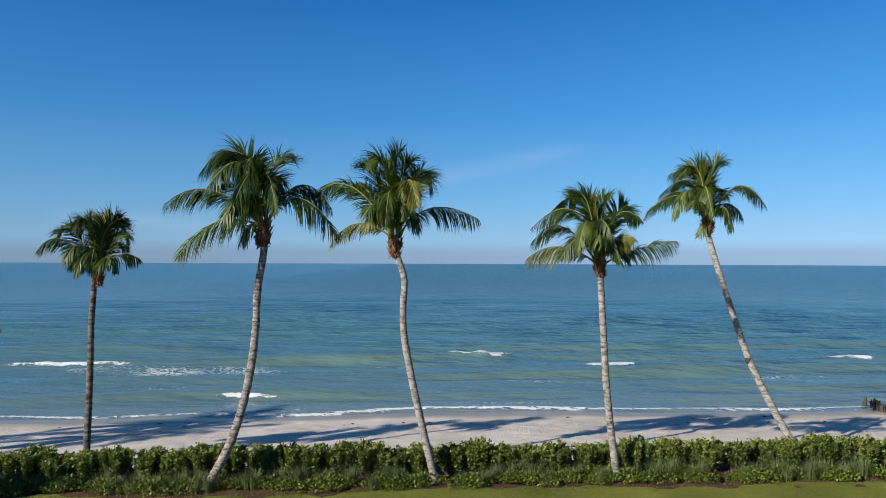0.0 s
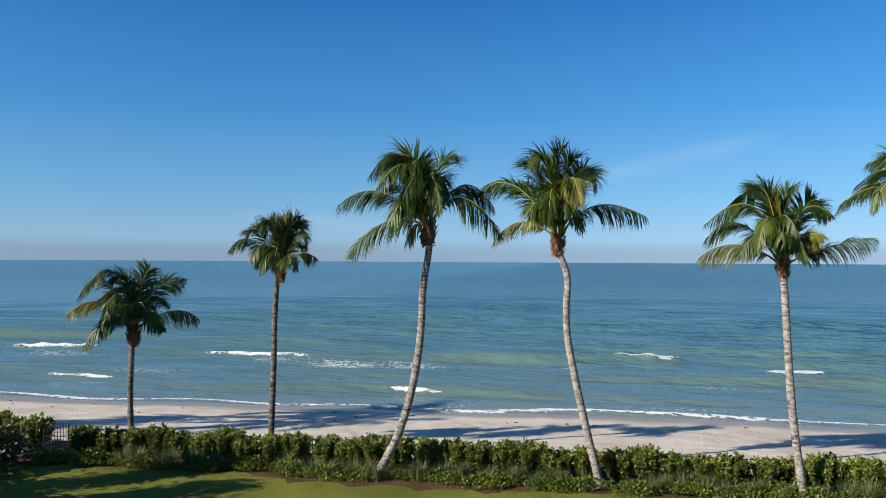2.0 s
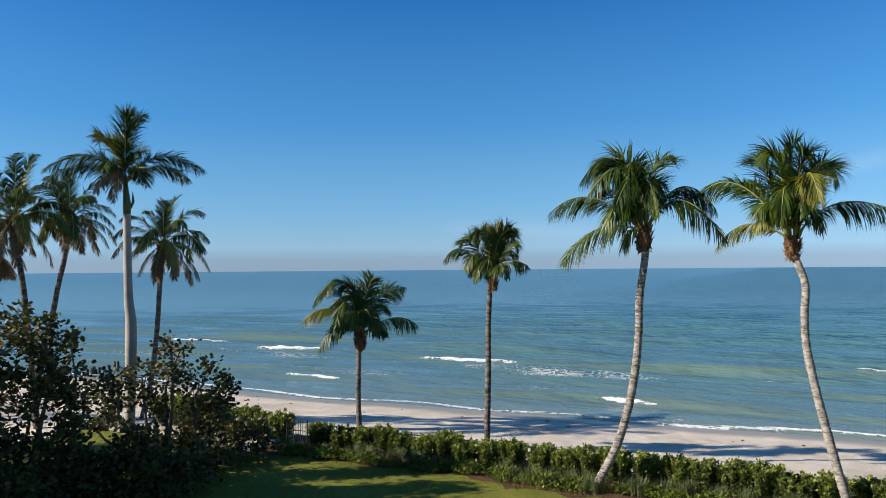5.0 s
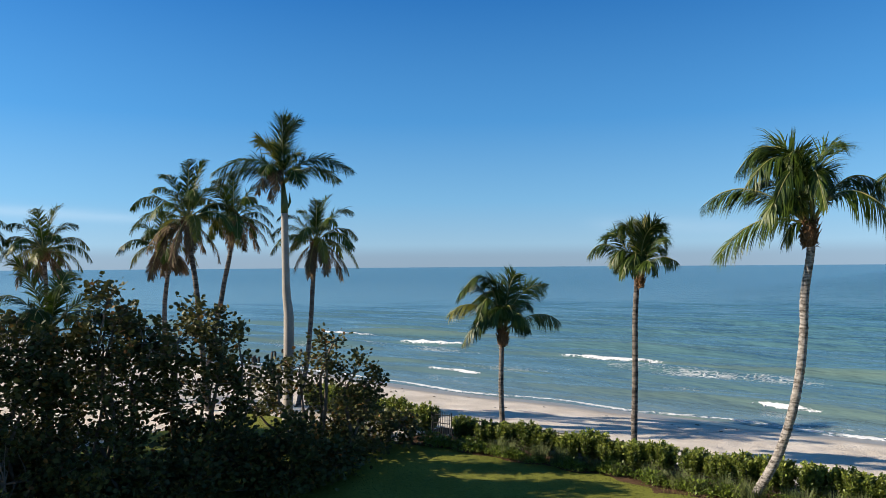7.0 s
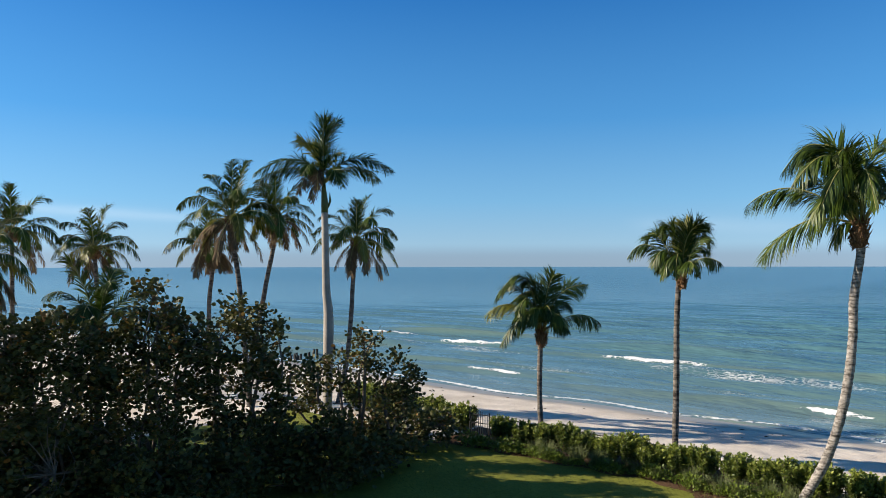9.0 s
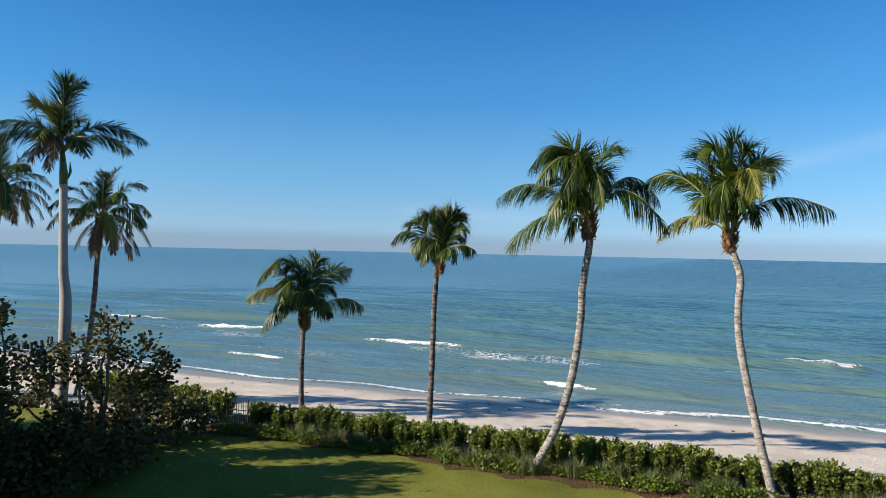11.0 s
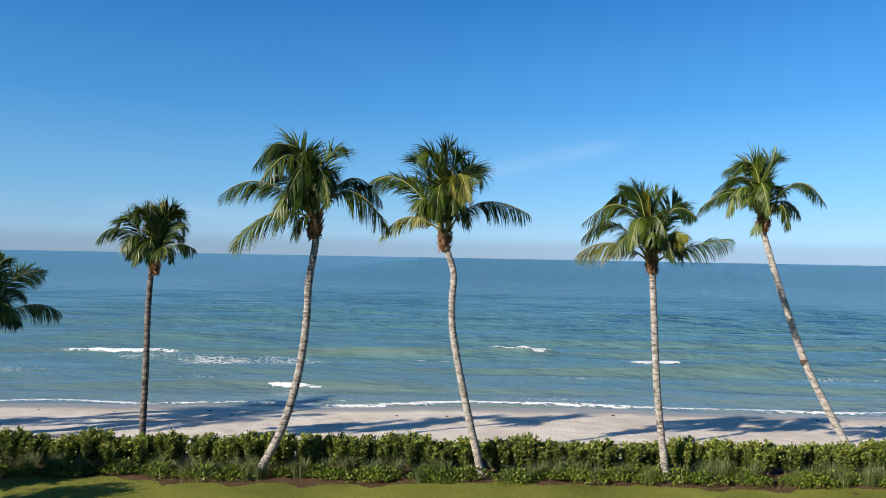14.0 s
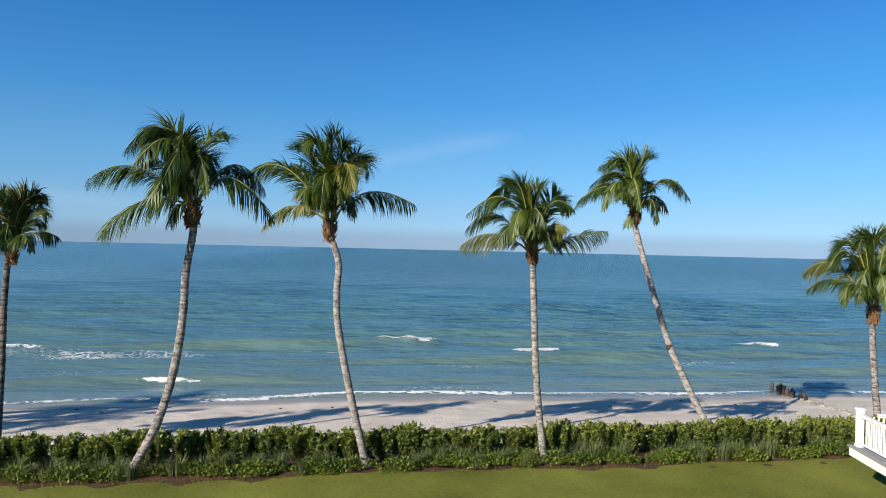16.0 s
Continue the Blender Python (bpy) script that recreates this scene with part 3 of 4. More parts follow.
def trunk_mesh(line, r0, r1, bark, flare=1.5, bands=True, bulge=None):
    """A ringed trunk through (sideways, height) pairs."""
    length = line[-1][1] - line[0][1]
    n = int(length / (0.05 if bands else 0.12))
    c = spline([(a, 0, z) for a, z in line], n)
    g = np.random.default_rng(int(abs(line[-1][1]) * 997))
    rad = []
    wob = 0
    for i in range(n):
        s = i / (n - 1)
        r = r0 + (r1 - r0) * s
        r *= 1 + (flare - 1) * math.exp(-s * length / 0.35)
        if bands:
            wob = 0.6 * wob + 0.4 * g.normal(0, 0.05)
            r *= 1 + 0.045 * (i % 3 == 0) - 0.035 * (i % 3 == 1) + wob
        if bulge:
            r *= 1 + bulge[1] * math.exp(-((s - bulge[0]) / 0.16) ** 2)
        rad.append(r)
    v, f = tube(c, rad, 14)
    return mesh_of("trunk", v, f, (bark,))


def boot_mesh(g, top, r, h):
    """The fibrous old leaf bases under the crown."""
    bag = Bag()
    x, z = top
    prof = [(0.0, 0.62), (0.15, 0.85), (0.4, 1.1), (0.65, 1.05), (0.85, 0.75), (1.0, 0.35)]
    bag.add(*tube([(x, 0, z - h * 0.6 + a * h) for a, _ in prof], [r * b for _, b in prof], 12))
    for i in range(210):
        a, s = g.uniform(0, 6.28), g.uniform(0.0, 0.98)
        zz = z - h * 0.6 + s * h
        rr = r * (0.75 + 0.4 * math.sin(s * 2.6))
        o = np.array((math.cos(a), math.sin(a), 0))
        e = np.array((-math.sin(a), math.cos(a), 0))
        p = np.array((x, 0, zz)) + o * rr * 0.9
        ln, w = g.uniform(0.06, 0.22), g.uniform(0.015, 0.05)
        tip = p + o * g.uniform(0.04, 0.16) + e * g.normal(0, 0.05) + np.array((0, 0, ln * g.choice((1, 1, -0.5))))
        bag.add([p - e * w, p + e * w, p + o * 0.05, tip], [(0, 1, 3), (1, 2, 3), (2, 0, 3), (0, 2, 1)])
    return bag.mesh("boot", BOOT, smooth=False)


def crown(ob, g, fork, fronds, leaf, hang, wind, gap, plume=0.0):
    """Fronds by their arcs from the fork: middle and tip (sideways, up), how far the tip comes towards the viewer, and a tint letter."""
    x, z = fork
    for mx, mz, tx, tz, lean, *tint in fronds:
        letter = tint[0] if tint else ""
        start = (x + 0.06 * np.sign(tx), -0.05 * np.sign(lean), z - 0.12)
        pts = sweep(start, (x + mx, -0.6 * lean, z + mz * 0.94), (x + tx * 1.03, -lean, z + tz * (0.74 if letter == "s" else 0.86 if tz > 0 else 1)))
        facing = g.uniform(0.1, 0.5) if tz < mz else g.uniform(0.5, 1.1)
        tone = {"y": FROND_YELLOW, "s": FROND_YELLOW, "d": FROND_DRY}.get(letter, FROND)
        size = leaf * g.uniform(1.0, 1.2) * min(1, 0.5 + 0.2 * math.hypot(tx, tz, lean))
        me = frond_mesh(g, pts, size * (0.5 if letter == "s" else 1), tone, hang * g.uniform(0.8, 1.2), -facing * (1 if mx >= 0 else -1), wind, 0.14, gap, spear=letter == "s", plume=plume)
        part("frond", me, ob, {"y": "yellowing frond", "d": "dead brown frond", "s": "unopened pale young frond"}.get(letter, ""))


def inner_fronds(g, fronds, n):
    """Shorter fronds that fill the heart of a crown, before and behind the outer ones."""
    reach = np.mean([math.hypot(f[2], f[3]) for f in fronds])
    out = []
    for i in range(n):
        a, lean = g.uniform(0.25, 2.9), (0.9 + 0.5 * g.random()) * (1 if i % 2 else -1)
        k = reach * g.uniform(0.55, 0.8)
        out.append((0.5 * k * math.cos(a), 0.6 * k, 0.95 * k * math.cos(a), k * (0.75 * math.sin(a) - 0.15), lean))
    return out


def palm(place, az, line, fork, fronds, label, r0=0.165, r1=0.125, leaf=0.9, seed=1, group="palms in front of the sea", boot=0.2, hang=1.2, wind=(-0.16, 0, 0), gap=0.021, bark=TRUNK, inner=9):
    """A coconut palm whose own x axis runs sideways: its trunk, the fibrous leaf bases and the crown above the fork."""
    g = np.random.default_rng(seed)
    ob = thing("coconut_palm", pose(*place, 0, 0, az), label, "palm tree", group)
    top = line[-1]
    part("trunk", trunk_mesh([*line[:-1], (top[0] * 0.7 + fork[0] * 0.3, top[1]), (fork[0], fork[1] - 0.05)], r0, r1, bark), ob)
    h = min(max(fork[1] - top[1] + 0.2, 0.5), 0.78)
    part("boot", boot_mesh(g, (fork[0], fork[1] - 0.35 * h), boot, h), ob, "brown fibrous leaf bases")
    crown(ob, g, fork, fronds + inner_fronds(g, fronds, inner), leaf, hang, wind, gap)
    return ob


def far_palm(place, az, line, fronds, label, r0=0.125, r1=0.1, leaf=0.78, seed=1, boot=(0.22, 0.62)):
    """A round-headed coconut palm. fronds: angle up from the right, lean to the viewer, length, droop, and a tint letter."""
    g = np.random.default_rng(seed)
    ob = thing("coconut_palm", pose(*place, 0, 0, az), label, "palm tree", FAR)
    x, z = line[-1]
    part("trunk", trunk_mesh(line, r0, r1, TRUNK_DARK), ob)
    part("boot", boot_mesh(g, (x, z + 0.15), boot[0], boot[1]), ob, "brown fibrous leaf bases")
    for th, ph, ln, dr, *tint in fronds:
        t, p = radians(th), radians(ph)
        way = (math.cos(t) * math.cos(p), -math.sin(p), math.sin(t) * math.cos(p))
        tone = {"y": FROND_YELLOW, "d": FROND_DRY}.get(tint[0] if tint else "", FROND)
        start = (x + way[0] * 0.08, way[1] * 0.08, z + 0.32 + g.uniform(-0.08, 0.1))
        me = frond_mesh(g, arc(start, way, ln, dr), leaf * g.uniform(0.9, 1.1), tone, 0.8 * g.uniform(0.8, 1.3), g.uniform(-0.5, 0.5), gap=0.022)
        part("frond", me, ob, {"y": "yellowing frond", "d": "dead brown frond"}.get(tint[0] if tint else "", ""))
    return ob


def royal_palm(place, az, line, fork, fronds, label, r0, r1, leaf, seed):
    """A royal palm: smooth swollen trunk, green crownshaft and broad fronds."""
    g = np.random.default_rng(seed)
    ob = thing("royal_palm", pose(*place, 0, 0, az), label, "palm tree", FAR)
    x, z = line[-1]
    part("trunk", trunk_mesh(line, r0, r1, ROYAL, 1.2, False, (0.52, 0.2)), ob)
    f, h = fork[0], fork[1] - z
    part("crownshaft", mesh_of("crownshaft", *tube([(x, 0, z - 0.05), (x, 0, z + 0.25 * h), (x * 0.4 + f * 0.6, 0, z + 0.65 * h), (f, 0, z + h)],
                                                   [r1 * 1.03, r1 * 1.08, r1 * 0.75, r1 * 0.5], 12), (SHAFT,)), ob, "smooth green crownshaft")
    part("spathe", mesh_of("spathe", *tube([(x + r1, 0, z + 0.15), (x + r1 + 0.08, 0, z + 0.4), (x + r1 + 0.06, 0, z + 0.75)], [0.03, 0.05, 0.008], 8), (SHAFT,)), ob, "upright green flower sheath")
    crown(ob, g, fork, fronds, leaf, 0.55, (0, 0, 0), 0.0175, 0.33)
    return ob


palm((-9.53, 24.2, 0.0), 21.5, [(-0.05, -0.4), (-0.06, 0.4), (-0.05, 1.1), (-0.02, 2), (0.01, 3.35), (0.03, 4.85), (0.08, 6.2)], (0.20, 6.45),
     [(-1.0, 1.1, -1.7, 0.8, 0.2), (-0.7, 1.4, -1.1, 1.5, -0.4), (-0.3, 1.7, -0.7, 1.7, 0.2), (-0.1, 1.2, -0.3, 2.0, 0, 'y'), (0.1, 1.2, 0.1, 2.0, -0.2, 'y'), (0.2, 1.4, 0.8, 2.1, 0.2), (0.4, 1.6, 0.8, 1.7, -0.5),
      (0.5, 1.2, 0.9, 1.4, 0.2), (0.4, 0.9, 0.9, 1.0, -0.4), (0.6, 0.6, 1.2, 0.5, 0.5), (-0.5, 0.9, -0.9, 0.4, 0.8), (-0.3, 0.7, -0.6, -0.1, 1.0), (-0.1, 0.8, -0.2, 0.0, 1.1), (0.3, 0.5, 0.6, 0.0, -0.6), (-0.6, 0.6, -0.8, 0.2, -0.7)],
     "slender coconut palm with a small round crown", 0.115, 0.09, leaf=0.84, seed=11, boot=0.11, bark=TRUNK_DARK, inner=3)
palm((-4.88, 21.76, 0.0), 12.6, [(-0.31, -0.1), (-0.09, 0.29), (0.44, 1.35), (0.81, 2.52), (1.04, 3.71), (1.16, 4.9), (1.20, 5.93), (1.39, 7.17)], (1.35, 8.00),
     [(-1.5, 1.0, -2.7, 0.6, 0.2), (-1.3, 0.0, -2.3, -1.0, 0.6), (-0.8, 2.2, -1.8, 1.7, 0), (-0.6, 1.8, -1.5, 1.2, 0.9), (-0.5, 2.1, -1.2, 2.2, -0.5), (-0.1, 1.4, -0.2, 2.4, 0, 's'), (0.2, 1.6, 0.8, 2.6, -0.3),
      (1.1, 1.3, 2.1, 0.6, -0.5), (1.0, 0.8, 2.1, -0.4, 0.9), (0.4, 1.6, 0.6, 0.9, -1.0), (-0.3, 1.5, -0.9, 0.4, 1.2), (0.1, 1.4, 0.3, 0.3, 1.1), (-0.4, -0.1, -0.6, -0.6, 0.3), (-1.0, 1.3, -1.6, 0.7, -0.8), (-0.3, 1.9, -0.6, 1.5, 0.8)],
     "tall coconut palm with a leaning, gently curved pale trunk", 0.135, 0.105, leaf=1.1, seed=12, boot=0.19, inner=7)
palm((1.62, 22.04, 0.0), -4.2, [(0.18, -0.1), (0.07, 0.31), (-0.17, 1.28), (-0.41, 2.31), (-0.67, 3.52), (-0.85, 4.56), (-0.88, 5.43), (-0.85, 6.3), (-1.10, 7.13)], (-1.14, 7.63),
     [(1.1, 0.9, 2.5, 0.6, 0.3), (-1.1, 0.4, -1.9, -0.3, 0.4, 'y'), (-1.3, 1.6, -2.4, 1.6, -0.3), (-0.6, 1.8, -0.9, 2.6, -0.2), (0.0, 1.9, 0.1, 3.0, 0), (0.2, 1.8, 0.4, 2.6, 0.3), (0.5, 1.7, 0.9, 2.4, -0.4), (0.7, 1.9, 1.1, 1.8, -0.6),
      (0.4, 1.7, 0.7, 1.0, 1.3, 'y'), (-0.8, 1.4, -1.3, 1.9, -0.5), (-0.4, 0.8, -0.8, 0.2, 1.1, 'y'), (-0.1, 1.4, -0.2, 0.3, 1.3), (0.5, 0.8, 0.7, 0.1, 0.5), (-0.3, 2.1, -0.6, 2.7, 0.3), (-0.2, 1.9, -0.2, 2.8, -0.6), (0.1, 1.5, 0.5, 1.4, 0.9)],
     "tall coconut palm with an S-curved ringed trunk", 0.125, 0.095, leaf=0.92, seed=13, boot=0.15, inner=7)
palm((7.25, 21.9, 0.0), -18.3, [(0.20, -0.1), (0.17, 0.37), (0.03, 1.53), (-0.10, 2.85), (-0.18, 4.24), (-0.25, 5.62), (-0.29, 6.51)], (-0.31, 6.85),
     [(1.1, 0.4, 2.2, 0.7, 0.2), (-1.2, 0.5, -2.2, 0.1, 0.3, 'y'), (-1.2, 1.2, -2.1, 0.7, -0.2), (-0.8, 1.7, -2.0, 1.3, 0.3), (-0.4, 2.1, -1.4, 2.0, -0.4), (-0.1, 1.4, -0.2, 2.6, 0, 's'), (-0.3, 1.7, -0.6, 2.5, 0.2),
      (0.0, 1.4, 0.1, 2.4, -0.3), (0.5, 1.5, 1.2, 1.5, 0.4), (0.4, 1.3, 0.8, 2.1, -0.6), (0.5, 0.7, 1.0, 0.8, 0.6, 'y'), (-0.3, 1.3, -0.6, 0.3, 1.2), (-0.5, 0.8, -1.1, 0.1, 1.0), (0.2, 0.9, 0.6, -0.0, 0.9), (0.0, 1.3, 0.4, 0.9, 1.1)],
     "coconut palm with a straight pale trunk and yellow-green crown", 0.12, 0.095, leaf=0.92, seed=14, boot=0.12, inner=5)
leaning = palm((14.3, 24.2, 0.0), -30.6, [(0.93, -0.5), (0.52, 0.1), (0.17, 0.6), (-0.54, 1.96), (-1.16, 3.32), (-1.68, 4.9), (-2.17, 6.5), (-2.60, 8.05)], (-2.56, 8.38),
     [(1.0, 1.3, 1.9, 0.6, 0.3), (0.6, 0.5, 0.8, -0.4, 0.6), (-0.6, 1.6, -1.7, 1.2, -0.2), (-1.0, 1.2, -2.2, 0.2, 0.1), (-0.8, 1.0, -2.0, 0.4, 0.8), (0.1, 1.6, 0.4, 2.5, 0),
      (-0.2, 1.7, -0.6, 2.4, 0.2), (-0.4, 1.9, -1.4, 2.1, -0.4), (-0.5, 1.2, -1.0, 0.1, 1.1), (-0.0, 1.3, 0.3, 0.1, 1.2), (-0.1, -0.1, -0.3, -0.5, 0.2), (-0.0, 1.5, -0.1, 2.3, -0.7), (0.3, 1.2, 0.6, 1.2, -0.8)],
     "strongly leaning coconut palm with a wind-swept crown", 0.135, 0.1, leaf=0.95, seed=15, boot=0.16, inner=5)
palm((21.17, 24, 0.0), -41.4, [(0.34, -0.5), (0.32, 0.4), (0.29, 1.02), (0.22, 1.83), (0.11, 3.33), (0.06, 4.29)], (0.10, 5.00),
     [(-1.3, 1.6, -2.3, 1.4, 0.2, 'y'), (-1.2, 1.0, -2.2, 0.6, 0.4), (-0.7, 2.5, -1.5, 2.1, -0.2), (-0.8, 2.1, -1.4, 1.7, 0.9), (-0.3, 2.3, -0.5, 2.8, 0), (-0.0, 2.1, -0.1, 3.0, 0.2), (0.3, 2.3, 0.7, 2.8, -0.2),
      (1.0, 1.9, 1.8, 1.5, 0.2), (1.0, 1.2, 1.7, 0.5, 0.4), (-0.7, 0.9, -0.9, 0.1, 1.1), (-0.2, 1.5, -0.5, 0.2, 1.3), (0.2, 1.3, 0.4, -0.0, 1.0), (-0.4, 1.9, -0.9, 1.4, -0.8), (0.6, 2.0, 1.2, 2.0, -0.6)],
     "short coconut palm beyond the timber groyne", 0.135, 0.105, leaf=1, seed=16, boot=0.17, inner=7)
palm((-14.92, 24.28, 0.0), 31.6, [(-0.08, -0.5), (-0.12, 0.3), (-0.16, 1), (-0.18, 2.15), (-0.15, 3.7)], (-0.10, 4.29),
     [(-1.1, 1.0, -2.1, 0.6, 0.3, 'y'), (-1.0, 1.8, -1.8, 1.3, -0.2), (-0.6, 2.1, -1.5, 1.8, 0.3), (-0.8, 0.3, -1.5, -0.6, 0.6), (-0.2, 1.6, -0.7, 2.1, 0), (0.0, 1.3, -0.0, 2.4, -0.3, 's'), (0.2, 1.4, 0.5, 2.5, 0.2),
      (0.7, 1.4, 1.7, 2.0, -0.2), (1.3, 0.6, 2.2, 0.3, 0.2), (0.6, 0.3, 1.0, 0.0, 0.9), (-0.5, 1.3, -0.9, 0.5, 1.0), (0.2, 1.0, 0.5, 0.3, 1.0), (0.7, 1.0, 1.2, 0.9, -0.6), (-0.3, 1.5, -1.3, 1.0, -0.8), (-0.2, 0.9, -0.3, 0.3, 1.2)],
     "short coconut palm standing below the horizon line", 0.115, 0.095, leaf=0.85, seed=17, boot=0.17, bark=TRUNK_DARK)


def ring_crown(seed, n, length, skirt=5):
    """A full, round crown with a skirt of old fronds."""
    g = np.random.default_rng(seed)
    out = []
    for i in range(n):
        a = i * 2.4 + g.uniform(-0.3, 0.3)
        rise = 0.15 + 1.25 * (i / n) ** 1.1
        v = np.array((math.cos(a), math.sin(a), math.tan(min(rise, 1.35))))
        v = v / np.linalg.norm(v)
        out.append((math.degrees(math.atan2(v[2], v[0])), math.degrees(math.asin(-v[1])), length * g.uniform(0.88, 1.1), 2.9 - 2.2 * i / n, "" if i > n * 0.12 else "y"))
    for i in range(skirt):
        a = g.uniform(0, 6.28)
        v = unit(np.array((math.cos(a), math.sin(a), g.uniform(-0.9, -0.1))))
        out.append((math.degrees(math.atan2(v[2], v[0])), math.degrees(math.asin(-v[1])), length * g.uniform(0.6, 0.9), 2.6, "d"))
    return out


ring = new("bark_scar", mesh_of("bark_scar", *tube([(-1.13, 0, 3.22), (-1.16, 0, 3.28), (-1.19, 0, 3.36), (-1.22, 0, 3.42)], [0.108, 0.126, 0.124, 0.108], 14), (WRACK,)))
ring.parent = leaning
ring["label"] = "dark swollen scar round the trunk"
FAR = "palms along the beach to the south"
far_palm((-27.21, 25.08, 0), 46.7, [(-0.5, -0.5), (-0.2, 1.0), (0.0, 2.06), (0.2, 4.33), (0.29, 6.04), (0.44, 7.76)], ring_crown(21, 17, 2.7, 7),
     "coconut palm with hanging brown old fronds", 0.135, 0.105, seed=21)
far_palm((-30.71, 22.39, 0), 53.3, [(-0.9, -0.5), (-0.5, 2.4), (0.0, 4.94), (0.19, 6.08), (0.47, 7.5), (0.66, 8.94)], ring_crown(22, 16, 2.7, 5),
     "leaning coconut palm with a dark full crown", 0.135, 0.105, seed=22)
far_palm((-29.75, 20.27, 0), 55.1, [(0.6, -0.5), (0.3, 3.0), (0.0, 6.13), (-0.25, 7.74), (-0.38, 8.81)], ring_crown(23, 17, 3.0, 9),
     "tall coconut palm with a brown skirt of dead fronds", 0.135, 0.105, seed=23)
far_palm((-33.88, 21.26, 0), 57.4, [(0.0, -0.5), (0.0, 2.5), (0.0, 4.91), (0.13, 6.67), (-0.2, 7.6)], ring_crown(24, 12, 2.3, 12),
     "ragged coconut palm with mostly dead fronds", 0.13, 0.10, seed=24)
far_palm((-38.26, 17.31, 0), 64.8, [(0.4, -0.5), (0.1, 3.0), (0.0, 5.56), (-0.14, 7.4)], ring_crown(25, 17, 2.5, 6),
     "coconut palm with yellow-green lower fronds", 0.135, 0.105, seed=25)
far_palm((-41.58, 14.38, 0), 70.1, [(0.1, -0.5), (0.05, 3.0), (0.0, 4.73), (-0.05, 8.3)], ring_crown(26, 16, 3.0, 4),
     "straight coconut palm at the end of the row", 0.135, 0.105, seed=26)
far_palm((-34.39, 10.64, 0), 71.4, [(0.3, -0.5), (0.1, 3.0), (0.0, 5.15), (-0.15, 6.6)], ring_crown(27, 16, 2.8, 10),
     "coconut palm with a thick beard of dead fronds", 0.15, 0.12, seed=27)
far_palm((-21.85, 9.93, 0.0), 64.8, [(0.1, -0.5), (0.05, 1.5), (0.0, 3.0), (0.0, 4.7)], ring_crown(28, 13, 2.3, 0),
     "young palm growing up through the sea grapes", 0.12, 0.10, leaf=0.75, seed=28, boot=(0.16, 0.4))
royal_palm((-21.14, 18.37, 0.0), 48.98, [(0.0, -0.1), (0.04, 1.0), (0.07, 1.95), (0.09, 3.66), (0.09, 4.95), (0.01, 5.81), (-0.03, 7.31), (-0.06, 8.93)], (-0.12, 10.17),
     [(0.0, 1.4, 0.6, 2.7, 0), (-0.0, 1.5, -0.0, 2.6, 0.3), (-0.3, 1.0, -0.9, 1.8, 0.2, 'y'), (-0.2, 1.1, -0.4, 1.6, -0.4, 'y'), (-1.0, 0.8, -2.5, 0.2, 0.2),
      (-1.2, 0.5, -2.5, -0.1, -0.4), (1.2, 0.9, 2.6, 0.4, 0.2), (1.2, 0.6, 2.1, 0.1, -0.5), (-0.5, 0.3, -0.9, -0.6, 0.5, 'd'), (-0.3, 0.2, -0.4, -0.9, 0.3, 'd'), (0.5, 0.3, 0.7, -0.3, 0.5), (0.3, 0.8, 0.5, 1.0, 0.8), (0.3, 0.4, 0.5, -0.2, 1.2), (-0.4, 0.5, -0.7, 0.1, 1.2), (-0.2, 0.3, -0.2, -0.5, 1.0, 'd')],
     "tall royal palm with a smooth pale swollen trunk", 0.20, 0.13, 0.85, 31)
royal_palm((-22.19, 4.07, 0.0), 79.5, [(0.0, -0.1), (0.0, 2.0), (0.0, 4.0), (0.0, 7.2)], (0.0, 8.6),
     [(0.2, 1.4, 0.5, 2.8, 0), (1.2, 1.2, 2.5, 1.1, 0.4), (1.4, 0.5, 2.9, 0.2, 0.2), (1.3, -0.1, 2.6, -0.9, 0.4), (-1.2, 1.2, -2.5, 1.0, 0), (-1.4, 0.4, -2.8, -0.2, 0),
      (-0.4, 0.9, -0.9, 1.0, 1.8), (0.4, 0.9, 0.8, 1.0, -1.8), (-0.8, -0.2, -1.5, -1.2, 0.3, "d")],
     "royal palm beside the lawn with broad feathery fronds", 0.24, 0.18, 0.9, 32)

# ---------------------------------------------------------------- shrubs
def leaf_faces(p, way, up, ln, w, sides=6, cup=0.15):
    """One leaf: an outline of six points, folded a little along its middle."""
    d = unit(way)
    s = unit(np.cross(d, up))
    nrm = np.cross(s, d)
    if sides == 6:
        v = [p, p + d * ln * 0.3 + s * w + nrm * cup * w, p + d * ln * 0.75 + s * w * 0.9 + nrm * cup * w, p + d * ln,
             p + d * ln * 0.75 - s * w * 0.9 + nrm * cup * w, p + d * ln * 0.3 - s * w + nrm * cup * w]
        return v, [(0, 1, 2, 3), (0, 3, 4, 5)]
    v = [p, p + d * ln * 0.55 + s * w + nrm * cup * w, p + d * ln, p + d * ln * 0.55 - s * w + nrm * cup * w]
    return v, [(0, 1, 2), (0, 2, 3)]


